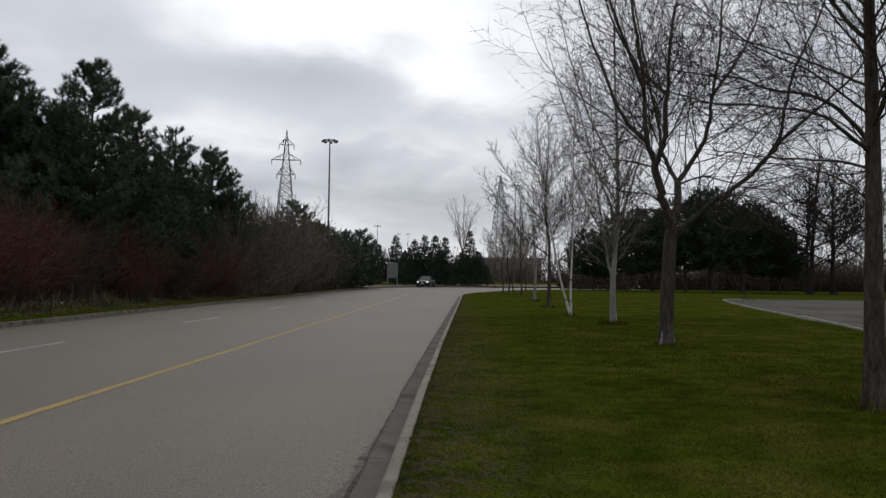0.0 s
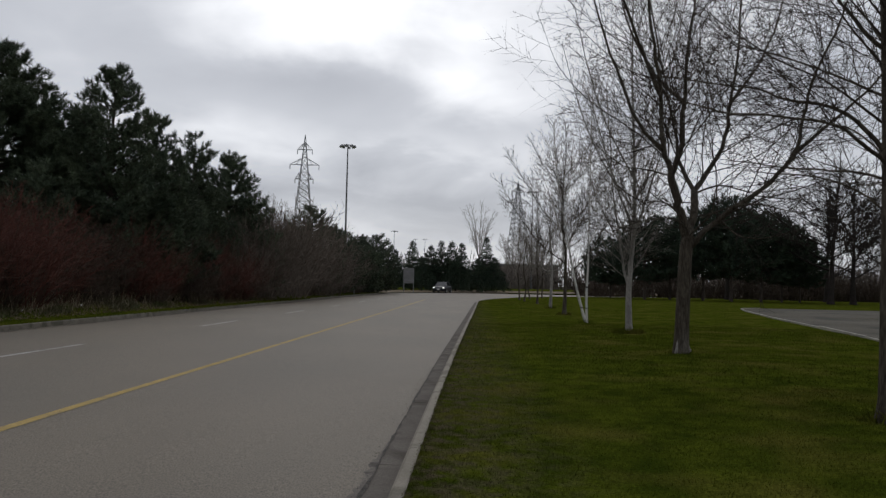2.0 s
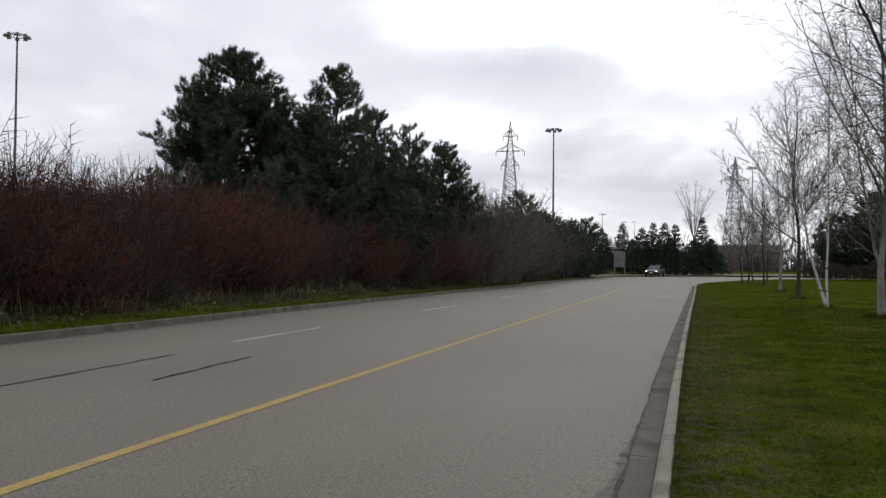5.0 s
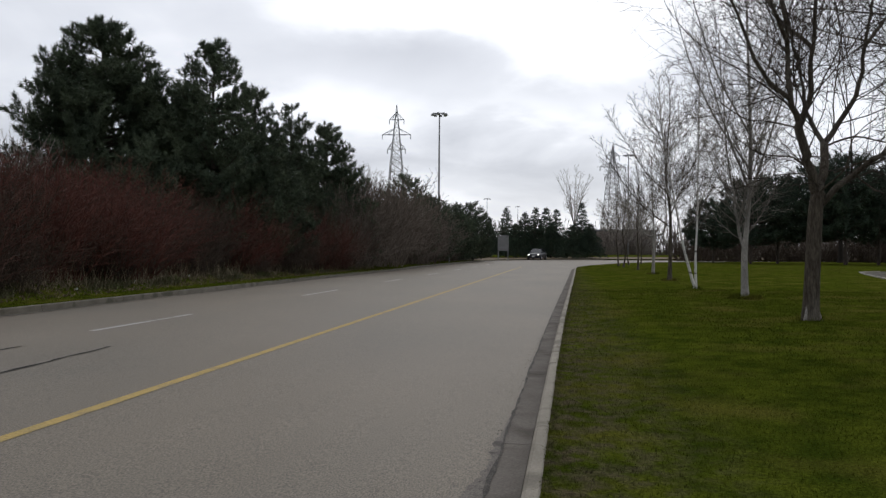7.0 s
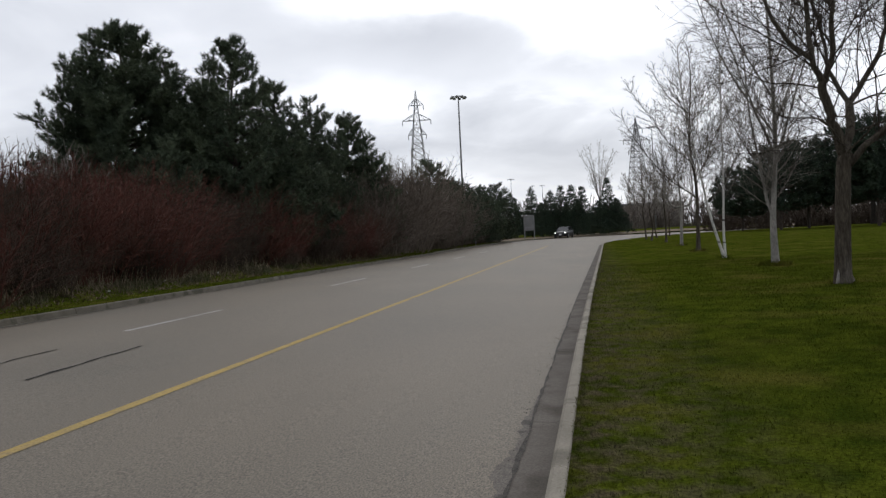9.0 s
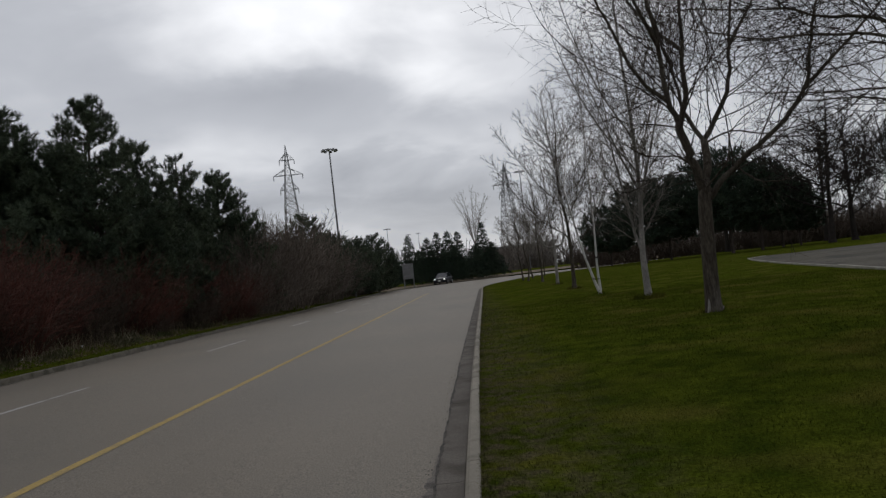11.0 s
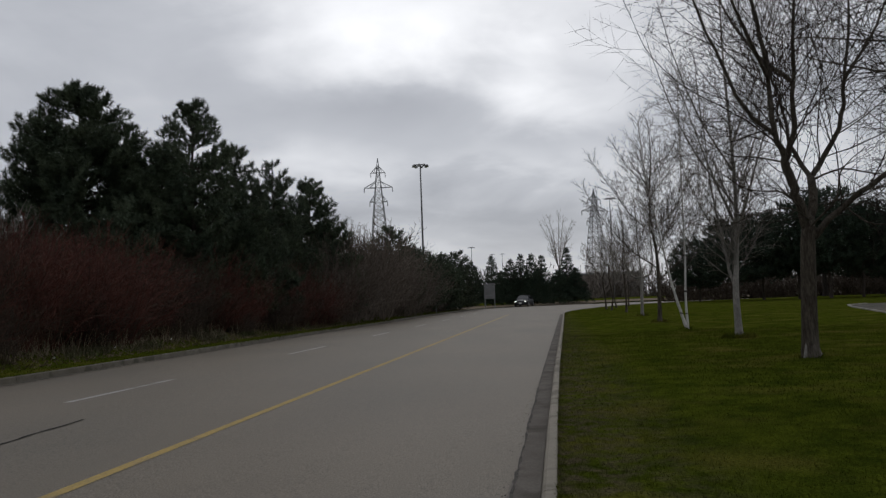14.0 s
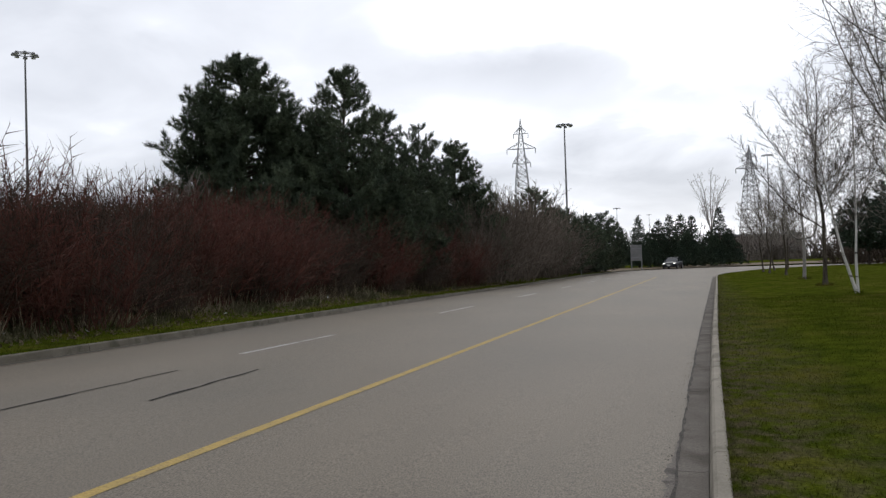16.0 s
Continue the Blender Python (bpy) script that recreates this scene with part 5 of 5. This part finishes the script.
vl = [p for p in L_EDGE if 88 < p[1] < 127]
verts, faces = [], []
for i, (x, y) in enumerate(vl):
    q, p = vl[min(i + 1, len(vl) - 1)], vl[max(i - 1, 0)]
    d = Vector((q[0] - p[0], q[1] - p[1])).normalized()
    for o in (0.25, 3, 7, 12):
        xx, yy = x - d.y * o, y + d.x * o
        verts.append((xx, yy, land(xx, yy) + 0.03))
for i in range(len(vl) - 1):
    for j in range(3):
        a = i * 4 + j
        faces.append((a, a + 4, a + 5, a + 1))
tagged(mesh_object("litter_bank", verts, faces, M_LITTER), "brown leaf-strewn bank beyond the bend", "bank", kind="structure")

# ---- parking lot ----
lot_edge = [(8.2, 10.0), (8.55, 14.0), (8.9, 16.8), (9.5, 19.6), (10.6, 24.7), (12.2, 32.7), (14.6, 43.5), (15.6, 47.0), (17.5, 49.5)]
verts = [(x + 0.1, y, land(x, y) + 0.03) for x, y in lot_edge] + [(60, y + 0.4 * i, land(60, y) + 0.03) for i, (x, y) in enumerate(lot_edge)]
n = len(lot_edge)
tagged(mesh_object("parking_lot", verts, [(i, n + i, n + i + 1, i + 1) for i in range(n - 1)], M_LOT), "pale grey asphalt parking lot edged by a low kerb", "parking lot", kind="structure")
lot_kerb = thing("lot_kerb", Matrix(), "low pale concrete kerb round the parking lot", "kerb", kind="structure")
for p, q in zip(lot_edge, lot_edge[1:]):
    k = max(1, int(math.dist(p, q) / 3))
    for i in range(k):
        a = (p[0] + (q[0] - p[0]) * i / k, p[1] + (q[1] - p[1]) * i / k)
        c = (p[0] + (q[0] - p[0]) * (i + 1) / k, p[1] + (q[1] - p[1]) * (i + 1) / k)
        z0 = land(*a)
        sweep_piece("kerb_stone", a, c, [(-0.03, z0 - 0.1), (-0.03, z0 + 0.055), (0.05, z0 + 0.055), (0.05, z0 - 0.1)], M_LOTKERB, lot_kerb, 0.01, 1)


# ---- road markings, cracks ----
def strip(name, line, width, mat, rng, rag=0.0, lift=0.004, taper=False):
    vs, fs = [], []
    for i, (x, y) in enumerate(line):
        q = line[min(i + 1, len(line) - 1)]
        p = line[max(i - 1, 0)]
        d = Vector((q[0] - p[0], q[1] - p[1])).normalized()
        w = width * (1 + rng.normal(0, rag)) / 2
        for s in (-1, 1):
            xx, yy = x - d.y * w * s, y + d.x * w * s
            vs.append((xx, yy, road_z(xx) + lift))
    for i in range(len(line) - 1):
        fs.append((2 * i, 2 * i + 1, 2 * i + 3, 2 * i + 2))
    return mesh_object(name, vs, fs, mat, smooth=False)


k = rng_for(140)
tagged(strip("centre_line", [(-3.635, -40 + i * 1.0) for i in range(112)], 0.10, M_YELLOW, k, 0.04), "worn yellow centre line painted on the road", "road marking", kind="structure")
for i in range(-3, 8):
    y0 = 10.75 + 9.0 * i
    tagged(strip("lane_dash", [(-6.85, y0 + j * 0.31) for j in range(11)], 0.11, M_WHITE, k, 0.05), "worn white lane dash painted on the road", "road marking", "lane dashes", "structure")
tagged(strip("tar_seam", [(-6.46 - 0.01 * j + k.normal(0, 0.012), 5.6 + j * 0.24) for j in range(15)], 0.034, M_TAR, k, 0.35, 0.005), "black tar-sealed crack in the asphalt", "crack", kind="structure")
tagged(strip("tar_seam", [(-5.38 - 0.018 * j + k.normal(0, 0.012), 6.9 + j * 0.22) for j in range(11)], 0.034, M_TAR, k, 0.35, 0.005), "black tar-sealed crack in the asphalt", "crack", kind="structure")
ys = np.arange(-2, 56, 0.12)
ex = np.interp(ys, [p[1] for p in R_EDGE], [p[0] for p in R_EDGE]) - 0.308
tagged(strip("gutter_crack", [(x + 0.010 * noise.noise(Vector((y * 1.1, 0.0, 2.0))) + k.normal(0, 0.003), y) for x, y in zip(ex, ys)], 0.020, M_CRACK, k, 0.5, 0.009), "dirt-filled crack between asphalt and gutter", "crack", kind="structure")
# dark strip that marks the lower edge of the left kerb
lys = np.arange(-6, 90, 0.5)
lx_ = np.interp(lys, [p[1] for p in L_EDGE], [p[0] for p in L_EDGE]) + 0.20
tagged(strip("kerb_dirt", [(x + k.normal(0, 0.01), y) for x, y in zip(lx_, lys)], 0.11, M_CRACK, k, 0.3, 0.009), "dark strip along the kerb foot", "dirt", kind="structure")
sv, sf = [], []
sy = np.arange(1.5, 7.4, 0.035)                 # damp, crumbling edge of the asphalt beside the crack
for y in sy:
    x = float(np.interp(y, ys, ex))
    n1 = noise.noise(Vector((y * 1.9, 7.0, 0.0))) + 0.6 * noise.noise(Vector((y * 9.0, 3.0, 1.0))) + 0.4 * noise.noise(Vector((y * 31.0, 5.0, 1.0)))
    w = max(0.004, (0.075 + 0.07 * n1) * (1 - ease(4.2, 7.4, y)))
    sv += [(x - w, y, road_z(x - w) + 0.003), (x + 0.005, y, road_z(x) + 0.003)]
for i in range(len(sy) - 1):
    sf.append((2 * i, 2 * i + 1, 2 * i + 3, 2 * i + 2))
tagged(mesh_object("edge_stain", sv, sf, M_STAIN, smooth=False), "damp dark crumbling edge of the asphalt", "stain", kind="structure")
blob, bf = [], []
for _ in range(260):                      # crumbled asphalt and dirt beside the crack
    y = 2.5 + 11 * k.random() ** 1.5
    x = float(np.interp(y, ys, ex)) - abs(k.normal(0, 0.09)) + 0.03
    s = 0.004 + 0.007 * k.random()
    a = k.random() * 6
    b = len(blob)
    z = road_z(x)
    blob += [(x + s * math.cos(a + j * 2.09), y + s * math.sin(a + j * 2.09), z) for j in range(3)] + [(x, y, z + s * 0.7)]
    bf += [(b, b + 1, b + 3), (b + 1, b + 2, b + 3), (b + 2, b, b + 3)]
tagged(mesh_object("loose_grit", blob, bf, M_CRACK, smooth=False), "crumbled asphalt grit along the gutter", "grit", kind="stuff")

# ---- kerb and gutter pieces ----
for side_name, line, sign_, stone, slab, lab in (("kerb_right", R_EDGE, 1, M_KERB, M_GUTTER, "pale concrete kerb with a dirty gutter along the lawn"),
                                                 ("kerb_left", L_EDGE, -1, M_KERBOLD, M_ASPHALT, "weathered dark concrete kerb along the shrub verge")):
    kerb = thing(side_name, Matrix(), lab, "kerb", kind="structure")
    spots_ = along(line, 2.9, -24, 104 if sign_ > 0 else 116)
    for p, q in zip(spots_, spots_[1:]):
        sweep_piece("kerb_stone", p, q, KERB_PROFILE, stone, kerb, 0.006, sign_)
        sweep_piece("gutter_slab", p, q, GUTTER_PROFILE, slab, kerb, 0.004, sign_)
